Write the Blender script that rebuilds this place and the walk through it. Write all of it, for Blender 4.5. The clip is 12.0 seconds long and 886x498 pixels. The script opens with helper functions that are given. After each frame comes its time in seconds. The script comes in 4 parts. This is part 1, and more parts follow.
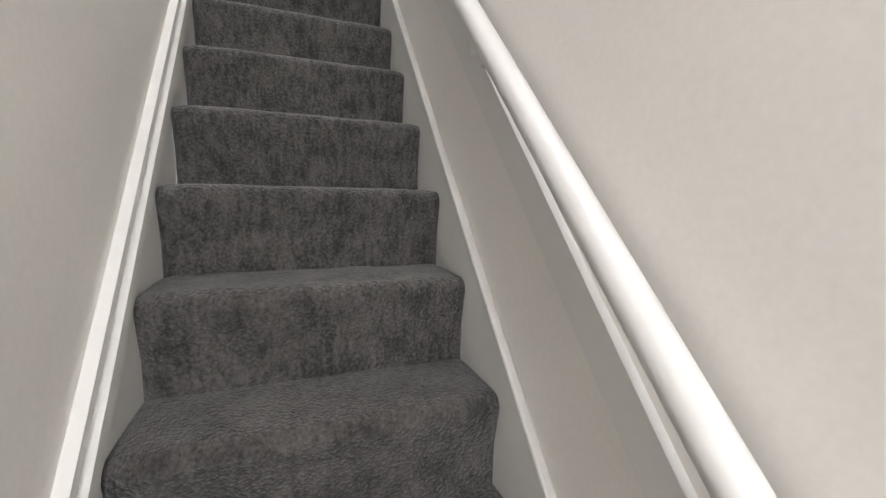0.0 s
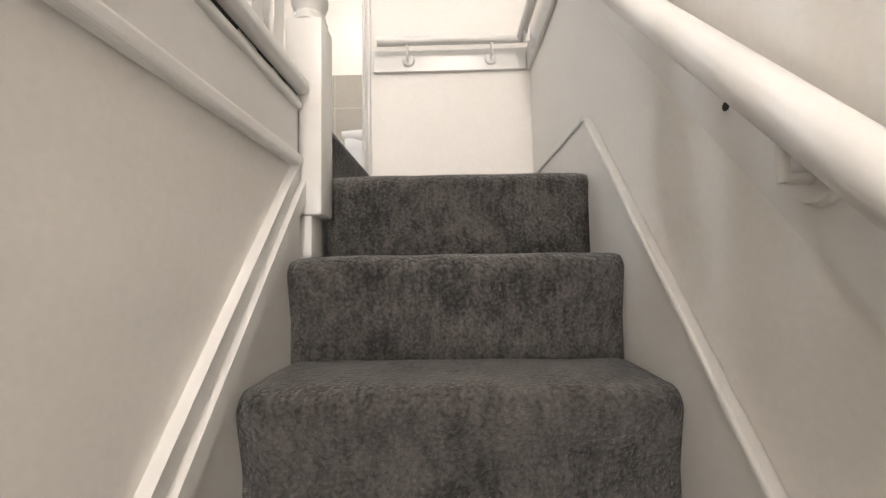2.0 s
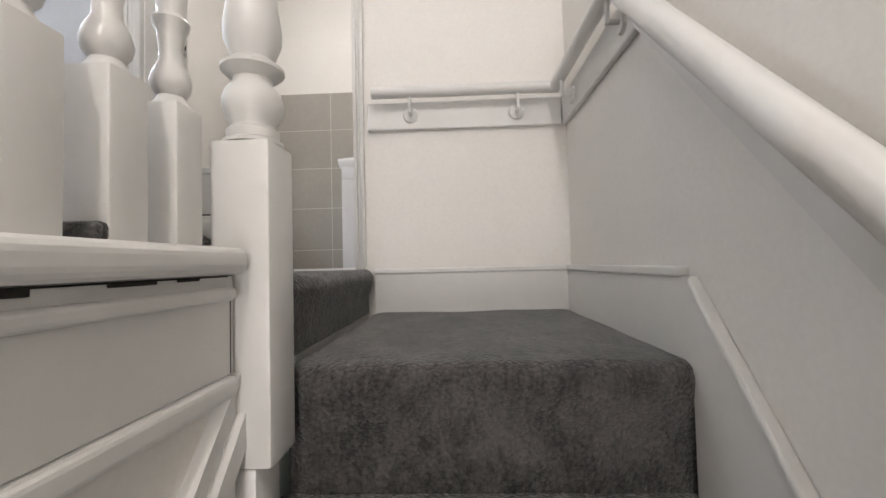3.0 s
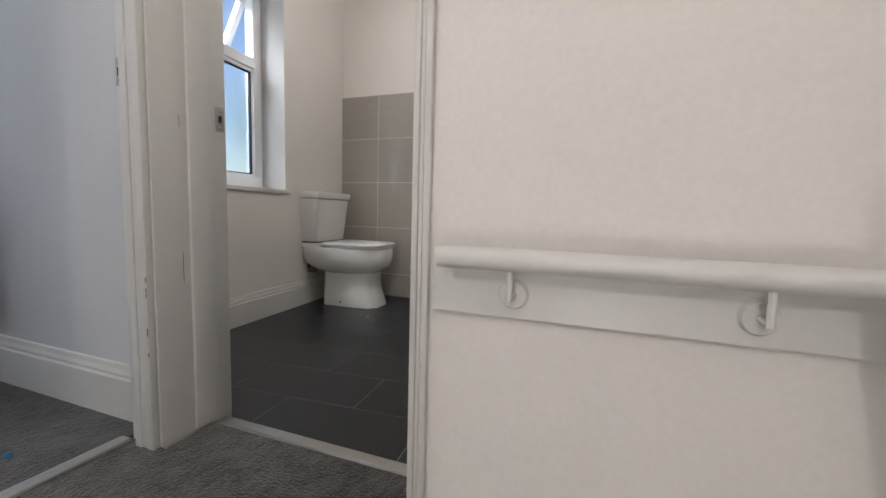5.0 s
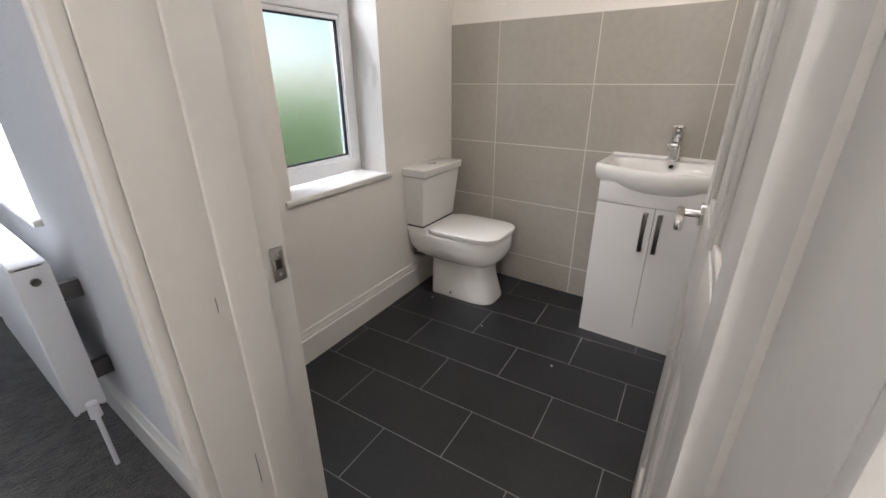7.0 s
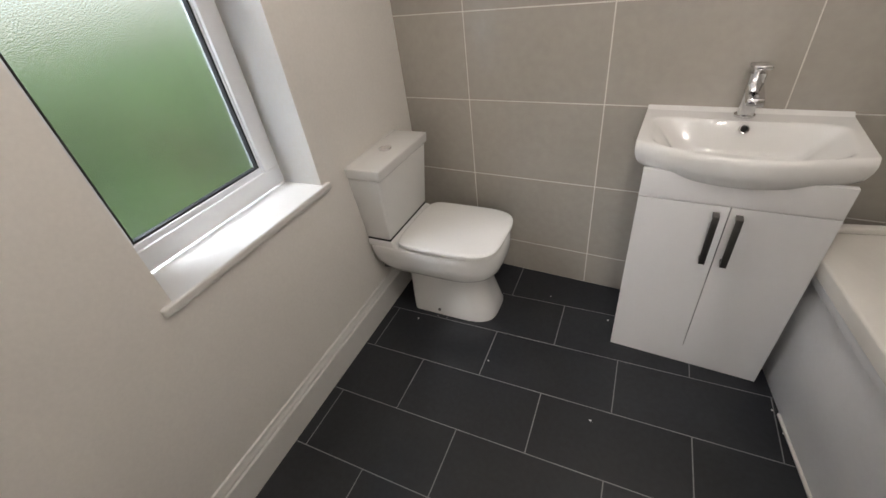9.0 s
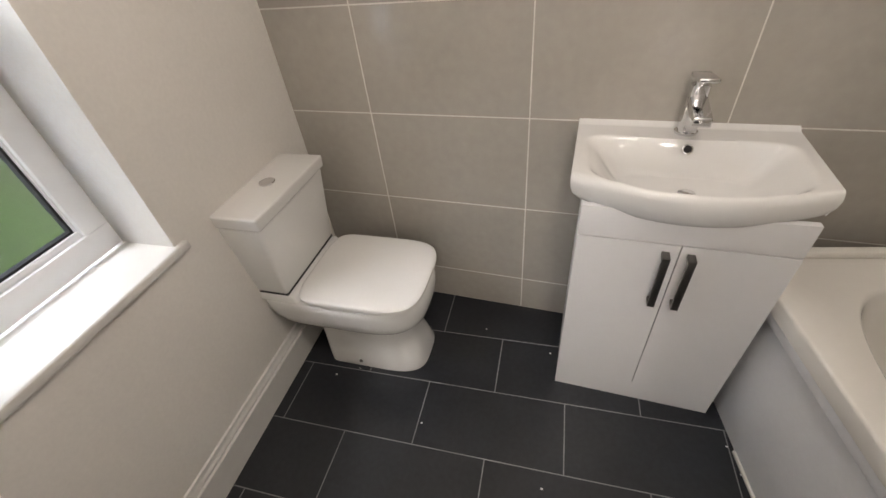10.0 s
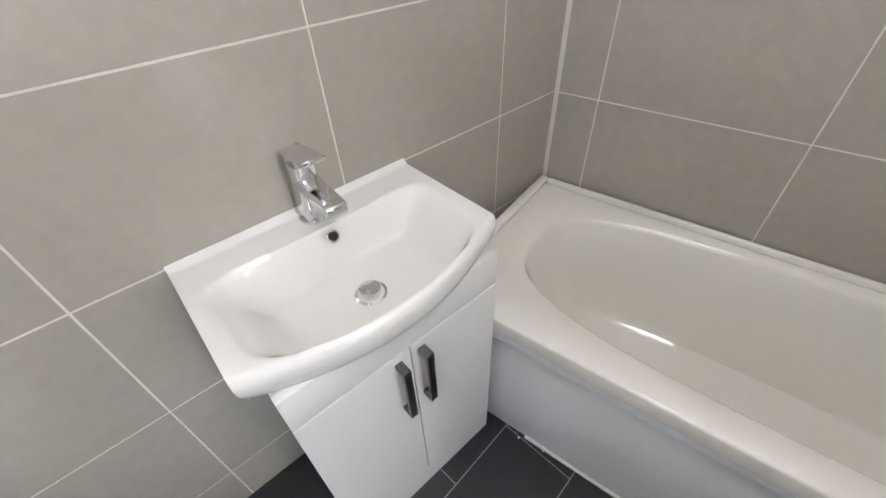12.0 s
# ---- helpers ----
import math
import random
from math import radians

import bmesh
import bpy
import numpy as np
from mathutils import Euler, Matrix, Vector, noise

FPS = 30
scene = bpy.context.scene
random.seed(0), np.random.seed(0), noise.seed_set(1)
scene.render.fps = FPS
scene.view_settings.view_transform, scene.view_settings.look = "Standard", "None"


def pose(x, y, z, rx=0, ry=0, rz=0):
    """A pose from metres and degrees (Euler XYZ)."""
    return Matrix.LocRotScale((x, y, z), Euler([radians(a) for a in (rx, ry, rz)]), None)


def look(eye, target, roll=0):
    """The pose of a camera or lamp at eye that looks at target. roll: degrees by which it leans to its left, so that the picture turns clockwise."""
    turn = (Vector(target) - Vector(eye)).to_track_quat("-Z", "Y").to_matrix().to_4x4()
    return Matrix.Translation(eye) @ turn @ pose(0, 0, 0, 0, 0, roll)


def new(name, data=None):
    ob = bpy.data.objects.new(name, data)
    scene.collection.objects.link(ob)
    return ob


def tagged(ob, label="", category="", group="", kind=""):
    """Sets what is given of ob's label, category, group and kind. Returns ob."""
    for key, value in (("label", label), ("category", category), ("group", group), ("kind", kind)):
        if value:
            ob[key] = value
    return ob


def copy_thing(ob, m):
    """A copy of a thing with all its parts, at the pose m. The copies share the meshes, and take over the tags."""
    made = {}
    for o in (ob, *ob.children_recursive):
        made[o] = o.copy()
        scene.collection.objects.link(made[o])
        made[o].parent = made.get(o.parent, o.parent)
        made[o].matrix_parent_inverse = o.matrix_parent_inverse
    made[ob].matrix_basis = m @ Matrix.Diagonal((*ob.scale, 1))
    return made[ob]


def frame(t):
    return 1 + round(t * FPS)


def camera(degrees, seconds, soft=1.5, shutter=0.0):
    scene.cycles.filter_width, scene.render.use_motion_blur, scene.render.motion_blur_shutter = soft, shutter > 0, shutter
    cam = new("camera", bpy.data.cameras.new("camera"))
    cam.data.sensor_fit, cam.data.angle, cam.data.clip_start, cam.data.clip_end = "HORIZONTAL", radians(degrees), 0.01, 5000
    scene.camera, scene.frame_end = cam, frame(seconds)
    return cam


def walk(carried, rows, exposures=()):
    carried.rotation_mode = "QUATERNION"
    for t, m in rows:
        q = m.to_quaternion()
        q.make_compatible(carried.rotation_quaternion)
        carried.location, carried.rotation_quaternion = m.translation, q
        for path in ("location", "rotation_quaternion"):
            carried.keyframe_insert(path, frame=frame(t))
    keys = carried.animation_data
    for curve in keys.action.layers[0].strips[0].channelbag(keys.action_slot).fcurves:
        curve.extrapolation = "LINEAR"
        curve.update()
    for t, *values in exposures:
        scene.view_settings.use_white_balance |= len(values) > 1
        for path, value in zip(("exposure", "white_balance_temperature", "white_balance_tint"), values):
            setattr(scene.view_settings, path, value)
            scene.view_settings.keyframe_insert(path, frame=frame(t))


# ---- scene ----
cam = camera(95.1, 12.0)
K = 1.05  # metres to one unit of the plan
PATH = [
    (0, (1.883, -4.673, -1.137), (2.603, -2.826, -1.397), 1.2),
    (0.5, (1.982, -4.334, -1.021), (2.314, -2.365, -1.126), -0.0),
    (1, (1.96, -4.09, -0.811), (2.024, -2.091, -0.807), -0.9),
    (1.5, (1.984, -3.891, -0.56), (1.971, -1.893, -0.486), -0.9),
    (2, (1.945, -3.702, -0.353), (1.901, -1.706, -0.242), -0.9),
    (2.5, (1.97, -3.535, -0.149), (1.912, -1.54, -0.02), -1.5),
    (2.9, (1.924, -3.403, -0.003), (1.851, -1.407, 0.092), -1.5),
    (3, (1.917, -3.378, 0.036), (1.847, -1.381, 0.106), -1.4),
    (3.2, (1.911, -3.33, 0.076), (1.869, -1.33, 0.095), -1.0),
    (4.8, (1.931, -2.791, 0.609), (1.317, -0.896, 0.436), 0.9),
    (5, (1.902, -2.741, 0.658), (1.199, -0.878, 0.474), 1.5),
    (5.5, (1.830, -2.607, 0.820), (0.977, -0.823, 0.520), 3.3),
    (6, (1.771, -2.446, 0.917), (0.713, -0.793, 0.531), 3.4),
    (6.5, (1.643, -2.314, 1.133), (0.465, -0.807, 0.549), 1.4),
    (7, (1.521, -2.236, 1.225), (0.452, -0.735, 0.448), -0.4),
    (7.2, (1.506, -2.165, 1.297), (0.486, -0.688, 0.415), -2.1),
    (8.8, (1.146, -1.653, 1.4), (0.238, -0.296, 0.244), -8.7),
    (9, (1.099, -1.583, 1.393), (0.227, -0.229, 0.208), -8.4),
    (9.5, (1.033, -1.376, 1.391), (0.256, -0.012, 0.152), -7.6),
    (10, (1.027, -1.226, 1.386), (0.45, 0.195, 0.102), -6.9),
    (10.5, (0.986, -1.061, 1.382), (0.743, 0.411, 0.05), -6.2),
    (11, (0.923, -0.931, 1.377), (1.105, 0.53, 0.024), -4.4),
    (11.5, (0.972, -0.827, 1.36), (1.573, 0.52, 0.009), -2.9),
    (12, (1.058, -0.74, 1.365), (2.012, 0.404, 0.029), -3.0),
]
walk(cam, [(t, look(Vector(eye) * K, Vector(target) * K, roll)) for t, eye, target, roll in PATH],
     exposures=[(0, 1.12, 6000, 10), (0.6, 1.24, 6800, 11), (1.4, 1.42, 6750, 12), (2.2, 1.2, 6600, 12), (3.2, 0.7, 6300, 12), (5.2, 0.32, 6350, 13), (6.4, 0.28, 6450, 14), (7.1, 0.68, 6550, 14),
                (9.5, 0.6, 6700, 13), (10.5, 0.95, 7000, 16), (11.0, 1.12, 6150, 12), (12, 1.12, 6050, 12)])

# ---- light ----
world = bpy.data.worlds.new("sky")
scene.world = world
world.use_nodes = True
wn = world.node_tree
sky = wn.nodes.new("ShaderNodeTexSky")
sky.sky_type, sky.sun_disc = "NISHITA", False
sky.sun_elevation, sky.sun_rotation = radians(52), radians(120)
wn.links.new(sky.outputs[0], wn.nodes["Background"].inputs[0])
wn.nodes["Background"].inputs[1].default_value = 0.15

sun = new("sun", bpy.data.lights.new("sun", "SUN"))
sun.data.energy, sun.data.angle, sun.data.color = 5.0, radians(3), (1.0, 0.96, 0.9)
sun.matrix_world = look((6, -3.5, 9), (0, 0, 0))


def area_light(name, eye, target, w, h, watts, color):
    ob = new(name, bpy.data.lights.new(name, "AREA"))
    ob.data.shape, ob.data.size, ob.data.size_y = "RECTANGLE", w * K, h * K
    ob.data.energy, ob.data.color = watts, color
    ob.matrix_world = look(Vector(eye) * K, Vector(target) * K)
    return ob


def point_light(name, place, radius, watts, color):
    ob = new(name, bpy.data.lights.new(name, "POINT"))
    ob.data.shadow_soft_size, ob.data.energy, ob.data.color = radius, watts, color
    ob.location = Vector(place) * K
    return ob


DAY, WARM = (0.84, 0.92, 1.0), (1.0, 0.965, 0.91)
# added area lamps outside the two windows stand in for daylight
area_light("bedroom_window_light", (-0.575, -1.66, 1.4), (0.55, -3.0, 0.7), 0.5, 1.1, 75, DAY)
area_light("bathroom_sky_light", (-0.62, -1.55, 2.6), (0.0, -0.8, 1.15), 0.7, 0.5, 50, DAY)
# added fill lamp for the stairs; the hall's end wall has no opening
area_light("hall_glazing_light", (1.95, -6.35, -0.9), (1.95, -3, -0.6), 0.6, 1.0, 14, (1.0, 0.98, 0.96))
# added ceiling-height lamps, assumed and out of view, brighten landing and bathroom
point_light("landing_bulb", (1.35, -3.0, 2.02), 0.06, 4.8, WARM)
point_light("bathroom_bulb", (1.25, -1.0, 2.22), 0.09, 14, WARM)
# another unseen lamp, added to brighten the lower flight from above
point_light("stair_bulb", (1.95, -4.9, 2.02), 0.06, 42, WARM)


# ---- materials ----
def material(name, color, rough=0.5, metal=0.0, vary=0.08, scale=6.0, fine=60.0, bump=0.05, dist=0.002, coat=0.0,
             rvary=0.03, random_piece=0.0, second=None):
    """Paint, tile, carpet and so on: a base colour varied at two scales, with fine relief."""
    m = bpy.data.materials.new(name)
    m.use_nodes = True
    nt = m.node_tree
    b = nt.nodes["Principled BSDF"]
    co = nt.nodes.new("ShaderNodeTexCoord")
    n1, n2 = nt.nodes.new("ShaderNodeTexNoise"), nt.nodes.new("ShaderNodeTexNoise")
    n1.inputs["Scale"].default_value, n1.inputs["Detail"].default_value = scale, 5
    n2.inputs["Scale"].default_value, n2.inputs["Detail"].default_value = fine, 4
    geo = nt.nodes.new("ShaderNodeNewGeometry")
    for n in (n1, n2):
        nt.links.new(geo.outputs["Position"], n.inputs["Vector"])
    add = nt.nodes.new("ShaderNodeMath")
    add.operation = "MULTIPLY_ADD"
    nt.links.new(n2.outputs["Fac"], add.inputs[0])
    add.inputs[1].default_value = 0.5
    half = nt.nodes.new("ShaderNodeMath")
    half.operation = "MULTIPLY"
    half.inputs[1].default_value = 0.5
    nt.links.new(n1.outputs["Fac"], half.inputs[0])
    nt.links.new(half.outputs[0], add.inputs[2])
    ramp = nt.nodes.new("ShaderNodeValToRGB")
    lo = tuple(c * (1 - 2.2 * vary) for c in color) if second is None else second
    hi = tuple(min(1, c * (1 + 2.2 * vary)) for c in color)
    ramp.color_ramp.elements[0].position, ramp.color_ramp.elements[1].position = 0.3, 0.7
    ramp.color_ramp.elements[0].color, ramp.color_ramp.elements[1].color = (*lo, 1), (*hi, 1)
    nt.links.new(add.outputs[0], ramp.inputs[0])
    last = ramp.outputs[0]
    if random_piece:
        info = nt.nodes.new("ShaderNodeObjectInfo")
        rng = nt.nodes.new("ShaderNodeMapRange")
        rng.inputs[3].default_value, rng.inputs[4].default_value = 1 - random_piece, 1 + random_piece
        hsv = nt.nodes.new("ShaderNodeHueSaturation")
        nt.links.new(info.outputs["Random"], rng.inputs[0])
        nt.links.new(rng.outputs[0], hsv.inputs["Value"])
        nt.links.new(last, hsv.inputs["Color"])
        last = hsv.outputs[0]
    nt.links.new(last, b.inputs["Base Color"])
    rr = nt.nodes.new("ShaderNodeMapRange")
    rr.inputs[3].default_value, rr.inputs[4].default_value = max(0.02, rough - rvary), min(1, rough + rvary)
    nt.links.new(n1.outputs["Fac"], rr.inputs[0])
    nt.links.new(rr.outputs[0], b.inputs["Roughness"])
    b.inputs["Metallic"].default_value = metal
    b.inputs["Coat Weight"].default_value = coat
    bp = nt.nodes.new("ShaderNodeBump")
    bp.inputs["Strength"].default_value, bp.inputs["Distance"].default_value = bump, dist
    nt.links.new(add.outputs[0], bp.inputs["Height"])
    nt.links.new(bp.outputs[0], b.inputs["Normal"])
    return m


def carpet(name, dark, light):
    """Cut pile: tufts of a few millimetres, brushed patches and darker trodden stains."""
    m = bpy.data.materials.new(name)
    m.use_nodes = True
    nt = m.node_tree
    b = nt.nodes["Principled BSDF"]
    geo = nt.nodes.new("ShaderNodeNewGeometry")
    def node(scale, detail, squash=(1, 1, 1)):
        mp = nt.nodes.new("ShaderNodeMapping")
        mp.inputs["Scale"].default_value = squash
        n = nt.nodes.new("ShaderNodeTexNoise")
        n.inputs["Scale"].default_value, n.inputs["Detail"].default_value = scale, detail
        nt.links.new(geo.outputs["Position"], mp.inputs[0])
        nt.links.new(mp.outputs[0], n.inputs["Vector"])
        return n
    tuft, streak, patch, stain = node(150, 2.5), node(75, 2, (1, 0.35, 0.3)), node(11, 3), node(22, 2)
    def mix(a, b2, wa, wb):
        s1 = nt.nodes.new("ShaderNodeMath")
        s1.operation = "MULTIPLY"
        s1.inputs[1].default_value = wa
        nt.links.new(a, s1.inputs[0])
        s2 = nt.nodes.new("ShaderNodeMath")
        s2.operation = "MULTIPLY_ADD"
        s2.inputs[1].default_value = wb
        nt.links.new(b2, s2.inputs[0])
        nt.links.new(s1.outputs[0], s2.inputs[2])
        return s2.outputs[0]
    f1 = mix(tuft.outputs["Fac"], streak.outputs["Fac"], 0.62, 0.38)
    f2 = mix(f1, patch.outputs["Fac"], 0.7, 0.3)
    ramp = nt.nodes.new("ShaderNodeValToRGB")
    e = ramp.color_ramp.elements
    e[0].position, e[1].position = 0.4, 0.62
    e[0].color, e[1].color = (*dark, 1), (*light, 1)
    nt.links.new(f2, ramp.inputs[0])
    spot = nt.nodes.new("ShaderNodeMapRange")
    spot.inputs[1].default_value, spot.inputs[2].default_value = 0.3, 0.44
    spot.inputs[3].default_value, spot.inputs[4].default_value = 0.72, 1.0
    nt.links.new(stain.outputs["Fac"], spot.inputs[0])
    hsv = nt.nodes.new("ShaderNodeHueSaturation")
    nt.links.new(ramp.outputs[0], hsv.inputs["Color"])
    nt.links.new(spot.outputs[0], hsv.inputs["Value"])
    nt.links.new(hsv.outputs[0], b.inputs["Base Color"])
    b.inputs["Roughness"].default_value = 0.95
    b.inputs["Sheen Weight"].default_value, b.inputs["Sheen Roughness"].default_value = 0.25, 0.5
    bp = nt.nodes.new("ShaderNodeBump")
    bp.inputs["Strength"].default_value, bp.inputs["Distance"].default_value = 1.0, 0.012
    nt.links.new(f1, bp.inputs["Height"])
    nt.links.new(bp.outputs[0], b.inputs["Normal"])
    return m


PAINT = material("wall_paint", (0.80, 0.765, 0.72), 0.62, vary=0.02, scale=2.5, fine=90, bump=0.12, dist=0.002)
PAINT_COOL = material("bedroom_paint", (0.66, 0.66, 0.68), 0.65, vary=0.02, scale=2.5, fine=90, bump=0.1)
CEIL = material("ceiling_paint", (0.8, 0.79, 0.77), 0.8, vary=0.02, bump=0.1)
GLOSS = material("gloss_woodwork", (0.72, 0.70, 0.67), 0.3, vary=0.012, scale=5, fine=30, bump=0.08, dist=0.002)
CHIP_HOLE = material("chip_gap_and_hole_dark", (0.03, 0.025, 0.02), 0.9)
CARPET = carpet("stair_carpet", (0.020, 0.018, 0.0165), (0.108, 0.099, 0.090))
CARPET_DARK = carpet("bedroom_carpet", (0.03, 0.028, 0.027), (0.105, 0.098, 0.093))
SLATE = material("slate_floor_tile", (0.0155, 0.0168, 0.0205), 0.33, vary=0.15, scale=5, fine=55, bump=0.12, dist=0.002, random_piece=0.12, rvary=0.06)
GROUT_DARK = material("floor_grout", (0.24, 0.24, 0.24), 0.9, vary=0.15, fine=200)
WALLTILE = material("beige_wall_tile", (0.40, 0.37, 0.33), 0.10, vary=0.032, scale=3, fine=30, bump=0.02, random_piece=0.025, rvary=0.05)
GROUT = material("pale_grout", (0.68, 0.65, 0.6), 0.85, vary=0.06, fine=200)
CERAMIC = material("white_ceramic", (0.8, 0.79, 0.77), 0.1, vary=0.005, bump=0.0, coat=0.4, rvary=0.03)
SEAT = material("white_seat_plastic", (0.8, 0.785, 0.76), 0.22, vary=0.006, bump=0.0)
ACRYLIC = material("bath_acrylic", (0.8, 0.77, 0.72), 0.13, vary=0.006, bump=0.0, coat=0.3)
PANEL = material("bath_panel_plastic", (0.81, 0.81, 0.82), 0.3, vary=0.012, bump=0.04)
LAMINATE = material("white_laminate", (0.8, 0.79, 0.79), 0.2, vary=0.006, bump=0.0)
CHROME = material("chrome", (0.75, 0.75, 0.76), 0.1, 1.0, vary=0.03, bump=0.0)
STEEL = material("brushed_steel", (0.5, 0.49, 0.47), 0.34, 1.0, vary=0.06, fine=300, bump=0.1)
DARKMETAL = material("dark_nickel", (0.2, 0.19, 0.18), 0.28, 1.0, vary=0.06, bump=0.02)
UPVC = material("white_upvc", (0.8, 0.81, 0.83), 0.3, vary=0.008, bump=0.02)
GASKET_HOLE = material("black_gasket_and_hole", (0.02, 0.02, 0.022), 0.7)
ENAMEL = material("radiator_enamel", (0.78, 0.78, 0.79), 0.3, vary=0.01, bump=0.05)
BRICK = material("outer_brick", (0.32, 0.17, 0.11), 0.9, vary=0.2, bump=0.4)
LEAF = material("leaves", (0.12, 0.19, 0.07), 0.6, vary=0.3, scale=3, fine=30, second=(0.045, 0.085, 0.035))
BARK = material("bark", (0.09, 0.065, 0.045), 0.9, vary=0.3, fine=60, bump=0.8)
GRASS = material("grass", (0.06, 0.12, 0.025), 0.9, vary=0.3, bump=0.8)
SHADEM = material("lamp_shade", (0.8, 0.77, 0.7), 0.7, bump=0.05)


def glass(name, rough, tint):
    m = bpy.data.materials.new(name)
    m.use_nodes = True
    nt = m.node_tree
    b = nt.nodes["Principled BSDF"]
    b.inputs["Base Color"].default_value = (*tint, 1)
    b.inputs["Roughness"].default_value, b.inputs["Transmission Weight"].default_value = rough, 1.0
    b.inputs["IOR"].default_value = 1.45
    if rough > 0.1:
        n = nt.nodes.new("ShaderNodeTexNoise")
        n.inputs["Scale"].default_value = 140
        bp = nt.nodes.new("ShaderNodeBump")
        bp.inputs["Strength"].default_value, bp.inputs["Distance"].default_value = 0.3, 0.002
        nt.links.new(n.outputs["Fac"], bp.inputs["Height"])
        nt.links.new(bp.outputs[0], b.inputs["Normal"])
    return m


FROST, CLEAR = glass("frosted_glass", 0.22, (0.92, 0.97, 1.0)), glass("clear_glass", 0.0, (0.97, 0.99, 0.98))


# ---- mesh helpers ----
def box(bm, x0, x1, y0, y1, z0, z1, bev=0.0, seg=2):
    vs = [bm.verts.new((x, y, z)) for x in (x0, x1) for y in (y0, y1) for z in (z0, z1)]
    fs = [bm.faces.new([vs[i] for i in q]) for q in ((0, 1, 3, 2), (4, 6, 7, 5), (0, 4, 5, 1), (2, 3, 7, 6), (0, 2, 6, 4), (1, 5, 7, 3))]
    if bev:
        es = list({e for f in fs for e in f.edges})
        bmesh.ops.bevel(bm, geom=es, offset=bev, segments=seg, affect="EDGES", profile=0.5)
    return bm


def boxes(*dims, bev=0.0, seg=2):
    bm = bmesh.new()
    for d in dims:
        box(bm, *d, bev=bev, seg=seg)
    return bm


def cyl(bm, a, b, r0, r1=None, n=20):
    a, b = Vector(a), Vector(b)
    m = Matrix.Translation((a + b) / 2) @ (b - a).to_track_quat("Z", "Y").to_matrix().to_4x4()
    bmesh.ops.create_cone(bm, cap_ends=True, segments=n, radius1=r0, radius2=r0 if r1 is None else r1, depth=(b - a).length, matrix=m)
    return bm


def prism(points, lo, hi, axis="x"):
    """An outline of (a, b) pairs pushed from lo to hi along an axis; a, b are the other two axes in order."""
    bm = bmesh.new()
    put = {"x": lambda a, b, c: (c, a, b), "y": lambda a, b, c: (a, c, b), "z": lambda a, b, c: (a, b, c)}[axis]
    one, two = ([bm.verts.new(put(a, b, c)) for a, b in points] for c in (lo, hi))
    n = len(points)
    bm.faces.new(one), bm.faces.new(two)
    for i in range(n):
        bm.faces.new((one[i], one[(i + 1) % n], two[(i + 1) % n], two[i]))
    bmesh.ops.recalc_face_normals(bm, faces=bm.faces)
    return bm


def lathe(profile, n=28):
    """A turned shape from (radius, height) pairs."""
    bm = bmesh.new()
    rings = [[bm.verts.new((r * math.cos(2 * math.pi * i / n), r * math.sin(2 * math.pi * i / n), z)) for i in range(n)] for r, z in profile]
    for a, b in zip(rings, rings[1:]):
        for i in range(n):
            bm.faces.new((a[i], a[(i + 1) % n], b[(i + 1) % n], b[i]))
    bm.faces.new(rings[0][::-1]), bm.faces.new(rings[-1])
    return bm


def loft(rings, cap0=True, cap1=True):
    bm = bmesh.new()
    vs = [[bm.verts.new(p) for p in r] for r in rings]
    n = len(rings[0])
    for a, b in zip(vs, vs[1:]):
        for i in range(n):
            bm.faces.new((a[i], a[(i + 1) % n], b[(i + 1) % n], b[i]))
    if cap0:
        bm.faces.new(vs[0][::-1])
    if cap1:
        bm.faces.new(vs[-1])
    bmesh.ops.recalc_face_normals(bm, faces=bm.faces)
    return bm


def mesh(name, bm, mat, smooth=40):
    me = bpy.data.meshes.new(name)
    bmesh.ops.recalc_face_normals(bm, faces=bm.faces)
    bm.to_mesh(me)
    bm.free()
    me.materials.append(mat)
    if smooth:
        me.shade_smooth()
        me.set_sharp_from_angle(angle=radians(smooth))
    return me


def thing(name, label, category, group="", m=None):
    ob = tagged(new(name), label, category, group)
    if m is not None:
        ob.matrix_world = m
    return ob


def part(name, bm, mat, parent, label="", smooth=40):
    ob = new(name, mesh(name, bm, mat, smooth))
    ob.parent = parent
    return tagged(ob, label)


def setting(name, bm, mat, label, m=None, category="", smooth=0):
    ob = tagged(new(name, mesh(name, bm, mat, smooth)), label, category or name.split("_")[0], kind="structure")
    if m is not None:
        ob.matrix_world = m
    return ob


def squircle(cx, cy, ax, ay, z, p=3.0, n=48):
    out = []
    for i in range(n):
        a = 2 * math.pi * i / n
        c, s = math.cos(a), math.sin(a)
        out.append((cx + ax * math.copysign(abs(c) ** (2 / p), c), cy + ay * math.copysign(abs(s) ** (2 / p), s), z))
    return out


# ---- plan ----
XL, XR = 1.61, 2.285        # faces of the stair's side walls
YF, YB = -2.05, -1.83       # the two faces of the bathroom's front wall
ZC, HALL = 2.35, -2.58      # ceiling, hall floor
RISE, GO, SLOPE = 0.2005, 0.18, 1.133
Q = -0.12                   # the quarter landing
YN = -2.752                 # its nosing
WIN = Matrix.Rotation(radians(4.0), 4, "Z")                                   # the window wall's own axes
BATH = Matrix.Translation((2.17, 0, 0)) @ Matrix.Rotation(radians(11.5), 4, "Z")  # the bath wall's own axes

